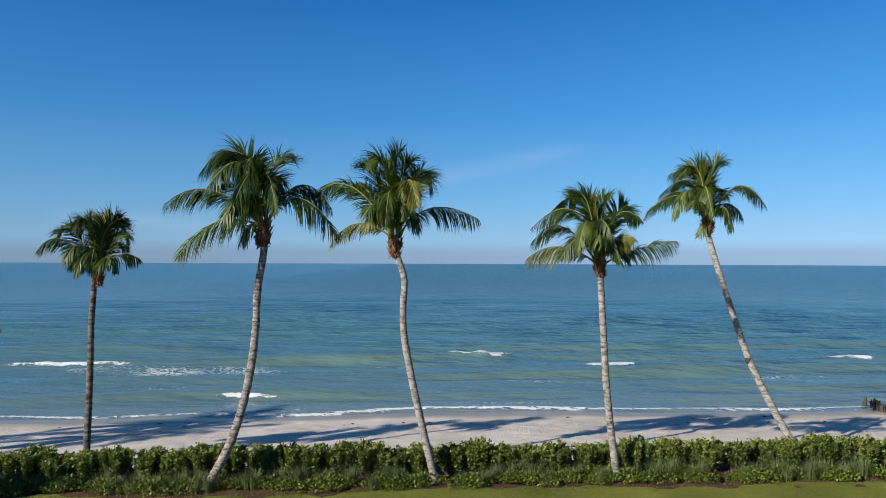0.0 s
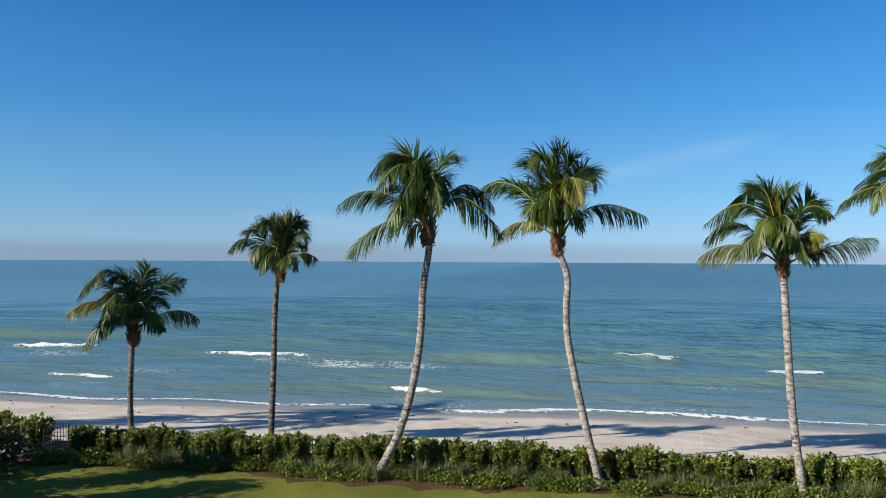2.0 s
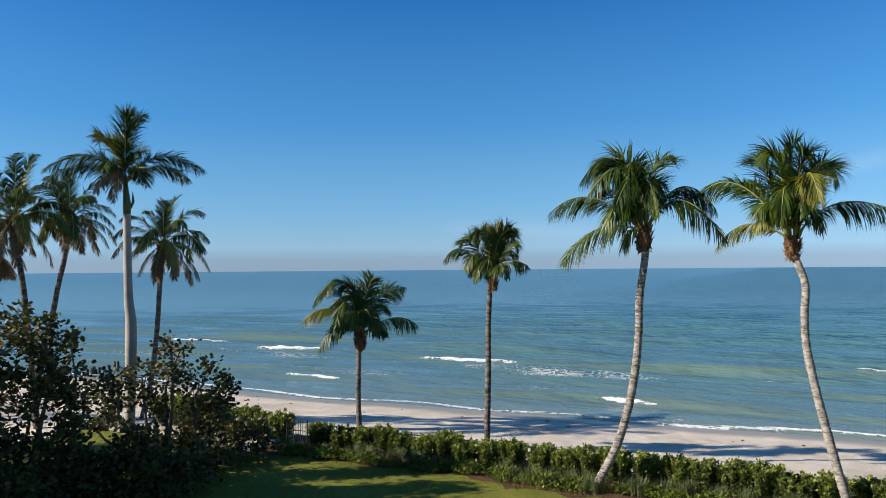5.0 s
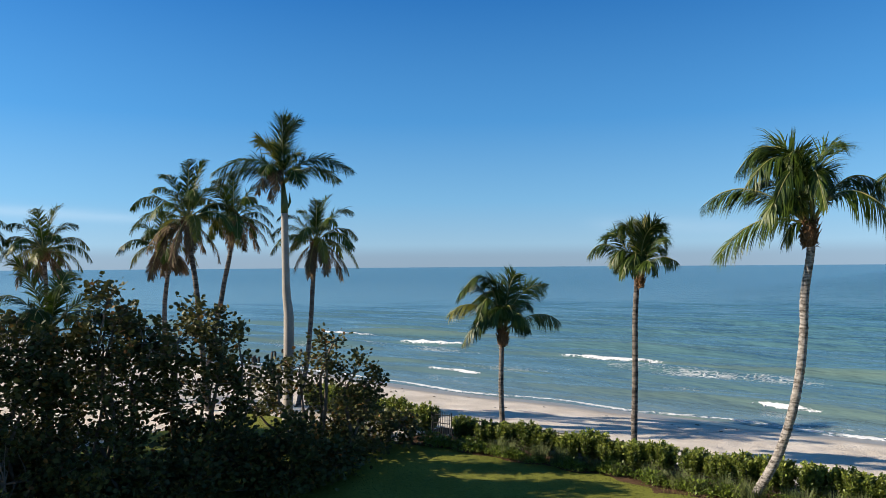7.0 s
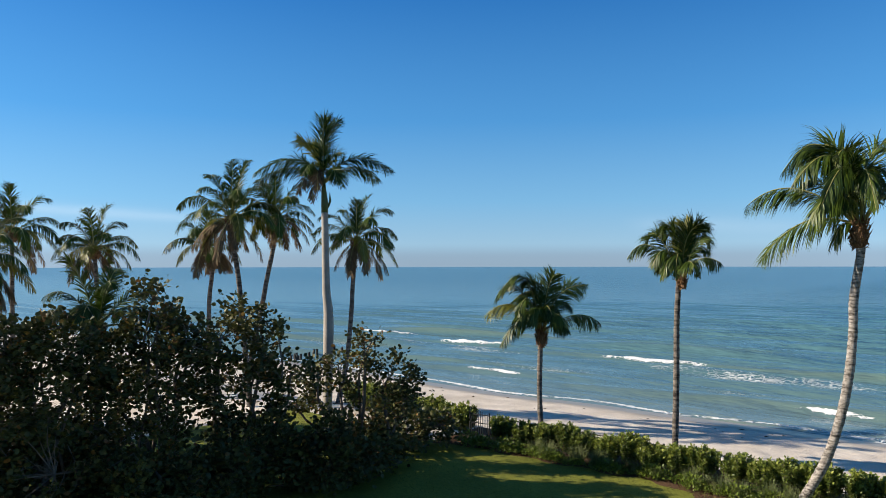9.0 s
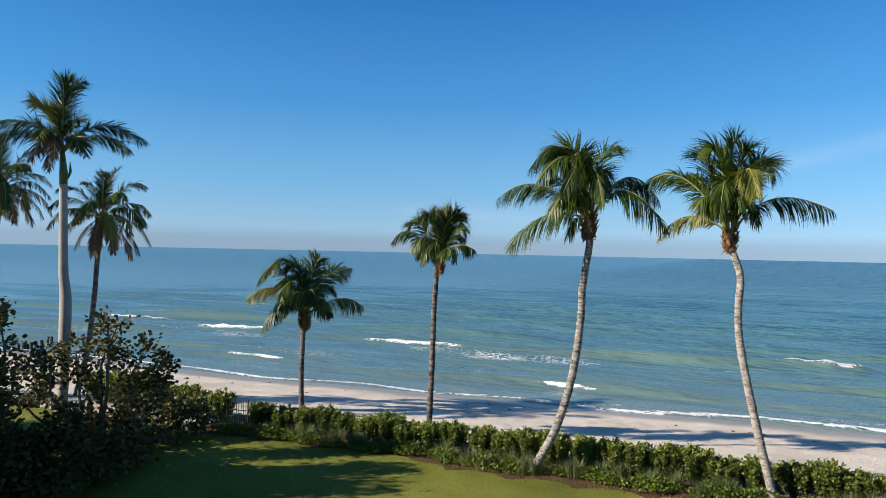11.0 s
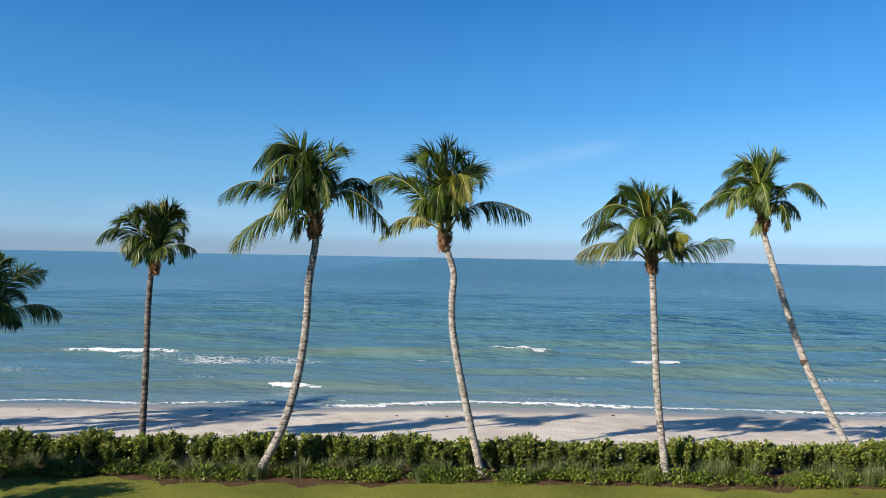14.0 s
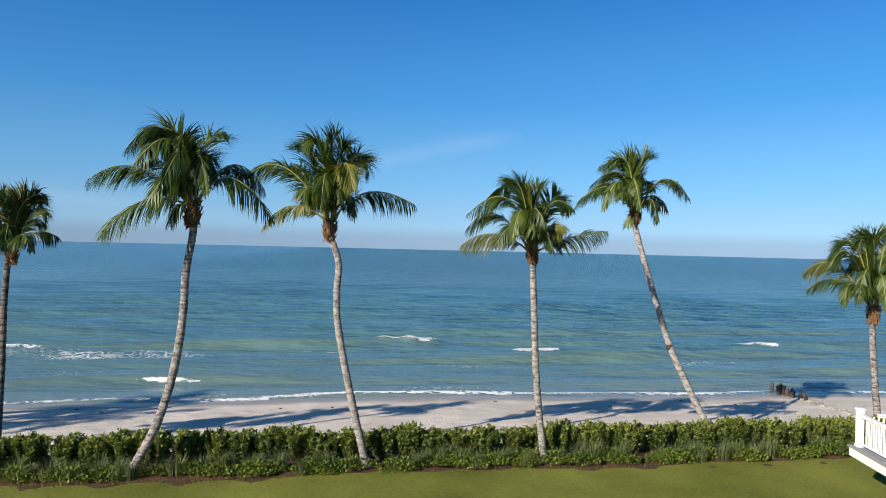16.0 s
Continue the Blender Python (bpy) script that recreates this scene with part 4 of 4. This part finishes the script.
def hedge_shrub_meshes(seed, wide=1.02, deep=0.9, high=0.9, leaves=4300):
    """A young clipped shrub: bare stems low down, leaves in upright sprays above."""
    g = np.random.default_rng(seed)
    stems, lv = Bag(), Bag()
    sprays = []
    for _ in range(42):
        a, r = g.uniform(0, 6.28), math.sqrt(g.random())
        x, y = wide * 0.52 * r * math.cos(a), deep * 0.5 * r * math.sin(a)
        sprays.append(np.array((x, y, high * g.uniform(0.8, 1.16) * (1.0 - 0.14 * r * r))))
    for t in sprays:
        b = np.array((t[0] * 0.4 + g.normal(0, 0.02), t[1] * 0.4, 0))
        c = spline([b, (b + t) / 2 + np.array((t[0], t[1], 0)) * 0.12, t], 7)
        stems.add(*tube(c, list(np.linspace(0.012, 0.004, 7)), 4, False))
        low = g.uniform(0.06, 0.34)
        for _ in range(leaves // 42):
            u = low + (1 - low) * g.random() ** 0.75
            k = min(int(u * 6), 5)
            p = c[k] + (c[k + 1] - c[k]) * (u * 6 - k)
            out = np.array((g.normal(), g.normal(), g.uniform(0.1, 1.1) + 0.5 * u)) + np.array((t[0], t[1], 0)) * 0.5
            p = p + g.normal(0, 0.035, 3)
            ln = g.uniform(0.07, 0.125)
            lv.add(*leaf_faces(p, out, np.array((0, 0, 1.0)) + g.normal(0, 0.4, 3), ln, ln * 0.33, 4), slot=1 if u > 0.84 and g.random() < 0.4 else 0)
    return stems.mesh("branchwork", TWIG), lv.mesh("foliage", HEDGE, SHOOT, smooth=False)


def hedge():
    kinds = []
    for k in range(6):
        st, lv = hedge_shrub_meshes(40 + k)
        ob = thing("hedge_shrub", pose(0, 0, 0), "clipped green hedge shrub with glossy leaves and pale new shoots", "shrub", "hedge along the beach fence")
        part("branchwork", st, ob)
        part("foliage", lv, ob)
        kinds.append(ob)
    g = np.random.default_rng(5)
    xs = [x for x in np.arange(-15.75, 34, 0.86)] + [x for x in np.arange(-25.1, -17.5, 0.8)]
    spots = []
    for x in xs:
        y = 22.75 + g.normal(0, 0.06)
        tall = 1.0
        if x < -16:
            y, tall = 22.6 + 0.12 * (-16 - x), 1.22
        spots.append((x + g.normal(0, 0.08), y, g.uniform(0, 360), g.uniform(0.88, 1.1) * tall))
    for i, (x, y, a, s) in enumerate(spots):
        m = pose(x, y, -0.02, 0, 0, 180 * (i % 2) + g.uniform(-14, 14)) @ Matrix.Diagonal((1.0, 1.0, s, 1))
        if i < 6:
            kinds[i].matrix_basis = m
        else:
            ob = copy_thing(kinds[i % 6], m)
            ob.matrix_basis = m


def tuft_mesh(seed, n=80, high=0.6, spread=0.28):
    g = np.random.default_rng(seed)
    bag = Bag()
    for _ in range(n):
        a, r = g.uniform(0, 6.28), 0.26 * math.sqrt(g.random())
        p = np.array((r * math.cos(a), r * math.sin(a), 0.0))
        out = np.array((math.cos(a), math.sin(a), 0)) * g.uniform(0.2, 1) * spread
        h = high * g.uniform(0.6, 1.1)
        e = np.array((-math.sin(a), math.cos(a), 0)) * g.uniform(0.003, 0.006)
        q, t = p + out * 0.35 + np.array((0, 0, h * 0.6)), p + out + np.array((0, 0, h))
        bag.add([p - e, p + e, q + e * 0.8, q - e * 0.8, t], [(0, 1, 2, 3), (3, 2, 4)])
    return bag.mesh("blades", REED)


def cover_mesh(seed, n=420, wide=0.55, high=0.32):
    g = np.random.default_rng(seed)
    bag = Bag()
    for _ in range(n):
        a, r = g.uniform(0, 6.28), math.sqrt(g.random())
        p = np.array((wide * r * math.cos(a), wide * 0.6 * r * math.sin(a), high * (1.05 - 0.7 * r * r) * g.uniform(0.25, 1.05)))
        ln = g.uniform(0.05, 0.09)
        bag.add(*leaf_faces(p, np.array((p[0], p[1], 0.25)) + g.normal(0, 0.35, 3), np.array((0, 0, 1.0)) + g.normal(0, 0.3, 3), ln, ln * 0.36, 4))
    return bag.mesh("foliage", COVER, smooth=False)


def bed_plants():
    g = np.random.default_rng(9)
    tufts = [tuft_mesh(60 + k, 240, 0.56, 0.26) for k in range(4)]
    covers = [cover_mesh(70 + k) for k in range(4)]
    for i in range(74):
        x = -13.8 + i * 0.56 + g.normal(0, 0.15)
        if g.random() < 0.12:
            continue
        ob = new("ornamental_grass", tufts[i % 4])
        s = g.uniform(0.7, 1.15)
        ob.matrix_basis = pose(x, 21.85 + g.normal(0, 0.2), 0, 0, 0, g.uniform(0, 360)) @ Matrix.Diagonal((s, s, s, 1))
        tagged(ob, "grey-green ornamental grass clump in the mulch bed", "grass clump", "grass clumps in front of the hedge")
    for i in range(104):
        x = -16.9 + i * 0.46 + g.normal(0, 0.3)
        if g.random() < 0.12:
            continue
        ob = new("groundcover_plant")
        part("foliage", covers[i % 4], ob)
        s = g.uniform(0.8, 1.35)
        ob.matrix_basis = pose(x, 21.66 + g.uniform(-0.25, 0.3), 0, 0, 0, g.uniform(-20, 20)) @ Matrix.Diagonal((s, s, s, 1))
        tagged(ob, "low bright green groundcover plant at the lawn's edge", "groundcover", "groundcover along the lawn")


def sea_grape(place, blobs, seed, leaves, label, stems=6, name="sea_grape_bush"):
    """A many-stemmed bush of round leaves. blobs: centre and radii of the leafy masses, from the base."""
    g = np.random.default_rng(seed)
    ob = thing(name, pose(*place), label, "bush", "sea grapes beside the lawn")
    wood, lv = Bag(), Bag()
    vol = np.array([b[3] * b[4] * b[5] for b in blobs]) ** 0.75
    vol = vol / vol.sum()
    lines = []
    for i in range(stems):
        b = blobs[i % len(blobs)]
        a = g.uniform(0, 6.28)
        s = np.array((0.5 * math.cos(a) + b[0] * 0.25, 0.5 * math.sin(a) + b[1] * 0.25, -0.05))
        e = np.array(b[:3]) + g.normal(0, 0.3, 3) * np.array(b[3:6])
        m1 = s + (e - s) * 0.35 + g.normal(0, 0.22, 3)
        m2 = s + (e - s) * 0.7 + g.normal(0, 0.22, 3)
        c = spline([s, m1, m2, e], 10)
        wood.add(*tube(c, list(np.linspace(0.085, 0.03, 10) * g.uniform(0.7, 1.1)), 7))
        lines.append(c)
    nodes = np.vstack(lines)
    clusters = max(40, leaves // 21)
    for _ in range(clusters):
        b = blobs[g.choice(len(blobs), p=vol)]
        d = unit(g.normal(0, 1, 3))
        c = np.array(b[:3]) + d * np.array(b[3:6]) * g.uniform(0.62, 1.06)
        if c[2] < 0.3:
            continue
        k = np.argmin(((nodes - c) ** 2).sum(1) + 0.6 * np.maximum(nodes[:, 2] - c[2] + 0.3, 0))
        o = nodes[k]
        mid = (o + c) / 2 + g.normal(0, 0.12, 3)
        wood.add(*tube([o, mid, c], [0.02, 0.013, 0.007], 5, False))
        for _ in range(36):
            p = c + g.normal(0, 0.15, 3)
            out = unit(p - c + 0.4 * d + g.normal(0, 0.25, 3))
            up = np.array((0, 0, 1.0)) + g.normal(0, 0.5, 3)
            ln = g.uniform(0.085, 0.155)
            v, f = leaf_faces(p, out, up, ln, ln * 0.52, 6, 0.12)
            lv.add(v, f, 1 if g.random() < 0.08 else 0)
    part("branchwork", wood.mesh("branchwork", TWIG), ob, "bare grey branches")
    part("foliage", lv.mesh("foliage", GRAPE, GRAPE_OLD, smooth=False), ob, "round leathery leaves, some turned red")


hedge()
bed_plants()
sea_grape((-17.7, 16.7, 0), [(0.3, 0.1, 4.1, 0.65, 0.65, 0.6), (-0.3, -0.2, 3.4, 0.8, 0.7, 0.6), (0.9, 0.7, 3.2, 0.75, 0.7, 0.6), (1.5, 1.1, 2.9, 0.5, 0.5, 0.5), (-1.0, -0.6, 3.6, 0.5, 0.5, 0.5), (1.2, 0.8, 2.2, 0.7, 0.7, 0.5), (-0.5, -0.3, 2.2, 0.9, 0.8, 0.6), (-1.6, -1.2, 2.6, 0.8, 0.8, 0.7), (0, 0, 0.9, 1.5, 1.2, 0.6)], 81, 2400,
          "open sea grape bush with bare branches before the royal palm", 10)
sea_grape((-18.9, 13.1, 0), [(0, 0, 5.1, 0.8, 0.8, 0.7), (-0.5, -0.5, 4.3, 1.1, 1.0, 0.8), (0.7, 0.6, 4.3, 0.8, 0.8, 0.7), (1.2, 1.0, 3.3, 0.7, 0.7, 0.7), (0, -0.2, 3.0, 1.4, 1.3, 1.0), (0.6, 0, 1.3, 1.7, 1.4, 0.9)], 82, 3700,
          "tall dense sea grape bush in shade", 9)
sea_grape((-19.8, 10.6, 0), [(0, 0, 5.7, 0.6, 0.6, 0.8), (-0.1, 0.2, 4.8, 1.0, 1.0, 0.8), (0.7, 0.7, 4.5, 0.9, 0.9, 0.7), (-0.7, -0.6, 4.2, 0.9, 0.9, 0.8), (0, 0, 3.2, 1.7, 1.5, 1.1), (0.3, -0.5, 1.4, 1.9, 1.6, 1.0)], 83, 4800,
          "tallest sea grape bush with a pointed top", 9)
sea_grape((-20.4, 8.2, 0), [(0, 0, 4.8, 1.0, 1.0, 0.8), (-0.5, -1.0, 4.6, 0.9, 0.9, 0.8), (0.2, 0.6, 4.2, 0.8, 0.8, 0.7), (0, -0.3, 3.0, 1.7, 1.6, 1.1), (0.4, -0.4, 1.3, 1.8, 1.6, 0.9)], 87, 4600,
          "sea grape bush with yellowed upper leaves round a young palm", 8)
sea_grape((-20.69, 6.31, 0), [(0, 0, 2.8, 1.6, 1.6, 1.3), (-0.6, 0.3, 4.2, 1.1, 1.1, 0.9), (0.4, -0.6, 1.2, 1.7, 1.5, 0.9), (-1.8, 0.6, 4.5, 0.8, 0.8, 0.8), (1.2, 0.4, 0.8, 1.3, 1.2, 0.7)], 84, 4500,
          "sea grape bush at the lawn's shaded end", 8)
sea_grape((-16.7, 14.6, 0), [(0, 0, 0.8, 1.3, 1.2, 0.7), (-0.9, -1.2, 0.9, 1.3, 1.2, 0.8), (0.4, 1.2, 0.8, 1.0, 1.0, 0.6), (-0.6, 0.3, 1.5, 0.9, 0.9, 0.6)], 86, 3600,
          "low dark sea grape bush spreading at the lawn's edge", 6)
sea_grape((-17.6, 11.0, 0), [(0, 0, 0.9, 1.4, 1.3, 0.7), (-0.5, -1.6, 0.9, 1.4, 1.3, 0.8), (-0.4, 1.3, 1.1, 1.2, 1.2, 0.7)], 88, 3600,
          "low sea grape bush under the taller ones", 6)
sea_grape((-22.6, 8.4, 0), [(0, 0, 1.6, 1.6, 1.5, 1.0), (-0.6, -1.4, 1.5, 1.5, 1.5, 1.0), (0.2, 1.6, 1.3, 1.2, 1.2, 0.8)], 89, 3200,
          "sea grape thicket behind the taller bushes", 6)
sea_grape((-18.1, 19.21, 0), [(0, 0, 0.8, 1.2, 1.0, 0.7), (-0.9, 0.6, 1.2, 0.9, 0.9, 0.8), (0.9, 1.2, 0.9, 0.8, 0.8, 0.6), (0.9, -1.6, 0.6, 1.2, 1.0, 0.6)], 85, 2400,
          "low sea grape bush beside the beach gate", 6)

# ---------------------------------------------------------------- unseen trees beyond the lawn's end, added to cast shade
def shade_tree(place, high, seed):
    g = np.random.default_rng(seed)
    ob = thing("shade_tree", pose(*place), "unseen tree added beyond the lawn to cast shade", "tree", "trees beyond the lawn")
    wood, lv = Bag(), Bag()
    wood.add(*tube(spline([(0, 0, -0.1), (0.1, 0, high * 0.3), (0, 0.2, high * 0.6), (0.2, 0, high * 0.85)], 10), list(np.linspace(0.32, 0.08, 10)), 9))
    for _ in range(230):
        a, r = g.uniform(0, 6.28), math.sqrt(g.random()) * high * 0.30
        c = np.array((r * math.cos(a), r * math.sin(a), high * g.uniform(0.38, 1.0) - r * 0.35))
        o = np.array((0, 0, c[2] * 0.75))
        wood.add(*tube([o, (o + c) / 2 + g.normal(0, 0.2, 3), c], [0.05, 0.03, 0.012], 5, False))
        for _ in range(26):
            p = c + g.normal(0, 0.35, 3)
            lv.add(*leaf_faces(p, g.normal(0, 1, 3), np.array((0, 0, 1.0)) + g.normal(0, 0.5, 3), 0.22, 0.09, 4))
    part("trunk", wood.mesh("trunk", TWIG), ob)
    part("crown", lv.mesh("crown", GRAPE, smooth=False), ob)


# out of view; placed and sized to darken the sea grapes and lawn
shade_tree((-36.5, 2.0, 0), 11.5, 91)
shade_tree((-41.0, 4.0, 0), 11.0, 93)
shade_tree((-31.5, -1.5, 0), 13.0, 92)

# ---------------------------------------------------------------- fence and beach gate
def fence():
    ob = thing("metal_fence", pose(0, 23.75, 0), "dark metal picket fence behind the hedge", "fence")
    picket = Bag()
    picket.box(-0.009, -0.009, -0.3, 0.009, 0.009, 0.62)
    me = picket.mesh("picket", STEEL, smooth=False)
    post = Bag()
    post.box(-0.028, -0.028, -0.35, 0.028, 0.028, 0.66)
    pm = post.mesh("post", STEEL, smooth=False)
    xs = list(np.arange(-16.3, 12.0, 0.12))
    for i, x in enumerate(xs):
        part("post" if i % 18 == 0 else "picket", pm if i % 18 == 0 else me, ob).location = (x, 0, 0)
    rail = Bag()
    for z in (0.08, 0.56):
        rail.box(-16.3, -0.015, z, 12.0, 0.015, z + 0.035)
    part("rail", rail.mesh("rail", STEEL, smooth=False), ob)


def gate():
    ob = thing("beach_gate", pose(-17.25, 22.6, 0, 0, 0, 8), "closed dark metal picket gate between the hedges", "gate")
    for i in range(8):
        b = Bag()
        b.box(-0.009, -0.009, 0.05, 0.009, 0.009, 0.95 + 0.08 * math.sin(i / 7 * math.pi))
        part("picket", b.mesh("picket", STEEL, smooth=False), ob).location = (i * 0.1, 0, 0)
    for z in (0.1, 0.55, 0.88):
        b = Bag()
        b.box(-0.02, -0.014, z, 0.72, 0.014, z + 0.03)
        part("rail", b.mesh("rail", STEEL, smooth=False), ob)
    for x in (-0.09, 0.79):
        part("post", bevelled_box("post", 0.05, 0.05, 1.05, STEEL), ob).location = (x, 0, -0.05)


fence()
gate()

# ---------------------------------------------------------------- white deck and railing
def deck():
    turn = Matrix.Translation((15.15, 17.86, 0)) @ Matrix.Rotation(radians(-15), 4, "Z")
    ob = thing("raised_deck", turn, "raised deck with white fascia, grey boards and white railing", "deck")
    # its own x runs along the seaward edge, its own y out to sea
    deep, long = 6.0, 7.0
    f = Bag()
    f.box(0.03, -deep, 1.21, 0.07, -0.03, 1.445)
    f.box(0.03, -0.07, 1.21, long, -0.03, 1.445)
    part("fascia", f.mesh("fascia", WHITE, smooth=False), ob, "white painted fascia board")
    f = Bag()
    f.box(3.4, -deep, 0.0, long, -1.6, 1.2)
    part("plinth", f.mesh("plinth", WHITE, smooth=False), ob)
    f = Bag()
    f.box(0.08, -deep, 1.2, long, -0.08, 1.4)
    part("joist_frame", f.mesh("joist_frame", BOARD, smooth=False), ob)
    bd = bevelled_box("board", 0.136, deep, 0.035, BOARD, 0.006)
    for i in range(int(long / 0.142)):
        b = part("board", bd, ob)
        b.location = (-0.01 + 0.07 + i * 0.142, -deep / 2 + 0.02, 1.455)
    post = bevelled_box("post", 0.17, 0.17, 1.06, WHITE, 0.012)
    cap = bevelled_box("cap", 0.22, 0.22, 0.07, WHITE, 0.02)
    base = bevelled_box("base_trim", 0.21, 0.21, 0.1, WHITE, 0.02)
    for x, y in ((0.22, -0.22), (0.22, -3.0), (0.22, -5.8), (3.4, -0.22), (6.6, -0.22)):
        p = part("post", post, ob)
        p.location = (x, y, 1.49)
        part("cap", cap, p).location = (0, 0, 1.03)
        part("base_trim", base, p).location = (0, 0, 0.0)
    bal = bevelled_box("baluster", 0.04, 0.04, 0.74, WHITE, 0.005)
    for run in range(2):
        for z, w in ((1.58, 0.05), (2.33, 0.09), (2.39, 0.13)):
            r = bevelled_box("rail", 5.4, w, 0.05, WHITE, 0.01)
            b = part("rail", r, ob)
            b.matrix_basis = pose(0.22, -3.0, z, 0, 0, 90) if run else pose(3.4, -0.22, z)
        for i in range(42):
            s = 0.38 + i * 0.128
            if abs(s - 2.8) < 0.14 or abs(s - 3.18) < 0.1 and not run:
                continue
            part("baluster", bal, ob).location = (0.22, -0.22 - s, 1.61) if run else (0.22 + s, -0.22, 1.61)


deck()

# ---------------------------------------------------------------- house behind the viewer
def house():
    b = Bag()
    b.box(-15, -16, -0.05, 16, -1.6, 8.6)
    ob = thing("house", pose(0, 0, 0), "plain pale stucco house overlooking the beach", "house")
    part("wall", b.mesh("wall", STUCCO, smooth=False), ob)
    r = Bag()
    r.add([(-15.6, -16.6, 8.604), (16.6, -16.6, 8.604), (16.6, -1.0, 8.604), (-15.6, -1.0, 8.604), (-8, -8.8, 11), (9, -8.8, 11)],
          [(0, 1, 5, 4), (1, 2, 5), (2, 3, 4, 5), (3, 0, 4), (3, 2, 1, 0)])
    part("roof", r.mesh("roof", ROOF, smooth=False), ob)
    f = Bag()
    f.box(-3, -1.55, 4.95, 3, 1.2, 5.15)
    tagged(new("balcony_floor", f.mesh("balcony_floor", WHITE, smooth=False)), "plain balcony slab of the house", "balcony", kind="structure")


house()

# ---------------------------------------------------------------- groynes, rocks and wrack
def pile_mesh(g, r, h):
    n = 7
    c = [(g.normal(0, 0.02), g.normal(0, 0.02), h * i / 4) for i in range(5)]
    v, f = tube(c, [r * g.uniform(0.8, 1.1) for _ in c], n)
    v = [Vector((p.x, p.y, p.z + (g.uniform(-0.2, 0.1) * h if i >= 4 * n else 0))) for i, p in enumerate(v)]
    return mesh_of("timber_post", v, f, (TIMBER,), None, False)


def groyne(start, end, n, seed, high, label, gap=0.12, r=0.13):
    g = np.random.default_rng(seed)
    ob = thing("timber_groyne", pose(*start), label, "groyne")
    d = np.array(end, float) - np.array(start, float)
    for i in range(n):
        if g.random() < gap:
            continue
        s = i / (n - 1)
        h = high * (1 - 0.45 * (1 - s)) * g.uniform(0.7, 1.12)
        q = d * s + np.array((g.normal(0, 0.05), g.normal(0, 0.05), -0.5))
        part("timber_post", pile_mesh(g, r * g.uniform(0.75, 1.15), h + 0.5), ob).location = q


groyne((27.61, 35.96, -1.4), (28.35, 40.05, -1.65), 21, 101, 0.72, "row of broken dark timber piles running into the sea", 0.1, 0.105)
groyne((-50.3, 39.5, -1.6), (-52.3, 46.5, -1.7), 22, 102, 1.0, "dark timber piles standing in shallow water", 0.3)
groyne((-52.8, 48.0, -1.8), (-53.6, 51.5, -1.8), 3, 103, 1.3, "last lone piles of a broken groyne", 0.0)
groyne((-146, 38, -1.4), (-148.6, 49.5, -1.8), 34, 104, 1.0, "long dark timber jetty far down the beach", 0.0, 0.16)

g = np.random.default_rng(17)
rocks = []
for k in range(6):
    bm = bmesh.new()
    bmesh.ops.create_icosphere(bm, subdivisions=2, radius=1)
    for v in bm.verts:
        v.co *= 1 + 0.55 * noise.noise(v.co * 1.9 + Vector((k * 7, 0, 0)))
        v.co.z *= 0.7
    me = bpy.data.meshes.new("shore_rock")
    bm.to_mesh(me), bm.free()
    me.materials.append(ROCK)
    rocks.append(me)
for i in range(72):
    s = i / 71
    ob = new("shore_rock", rocks[i % 6])
    x, y = 27.8 - 2.2 * s + g.normal(0, 0.1), 36.2 - 7.2 * s + g.normal(0, 0.12)
    k = g.uniform(0.06, 0.14)
    z = float(land_height(np.array(x), np.array(y)))
    ob.matrix_basis = pose(x, y, z + 0.02, g.uniform(-20, 20), 0, g.uniform(0, 360)) @ Matrix.Diagonal((k * 1.2, k, k, 1))
    tagged(ob, "pale weathered rock in a line across the beach", "rock", "rocks along the groyne")
clump = []
for k in range(4):
    bm = bmesh.new()
    bmesh.ops.create_icosphere(bm, subdivisions=2, radius=1)
    for v in bm.verts:
        v.co *= 1 + 0.5 * noise.noise(v.co * 2.2 + Vector((0, k * 5, 0)))
        v.co.z *= 0.35
    me = bpy.data.meshes.new("seaweed_clump")
    bm.to_mesh(me), bm.free()
    me.materials.append(WRACK)
    clump.append(me)
for i in range(46):
    x, y = g.uniform(-45, 24), 35.4 + g.normal(0, 0.9)
    z = float(land_height(np.array(x), np.array(y)))
    ob = new("seaweed_clump", clump[i % 4])
    k = g.uniform(0.03, 0.085)
    ob.matrix_basis = pose(x, y, z + 0.01, 0, 0, g.uniform(0, 360)) @ Matrix.Diagonal((k * 1.6, k, k, 1))
    tagged(ob, "small dark clump of dry seaweed on the sand", "seaweed", "seaweed on the sand")
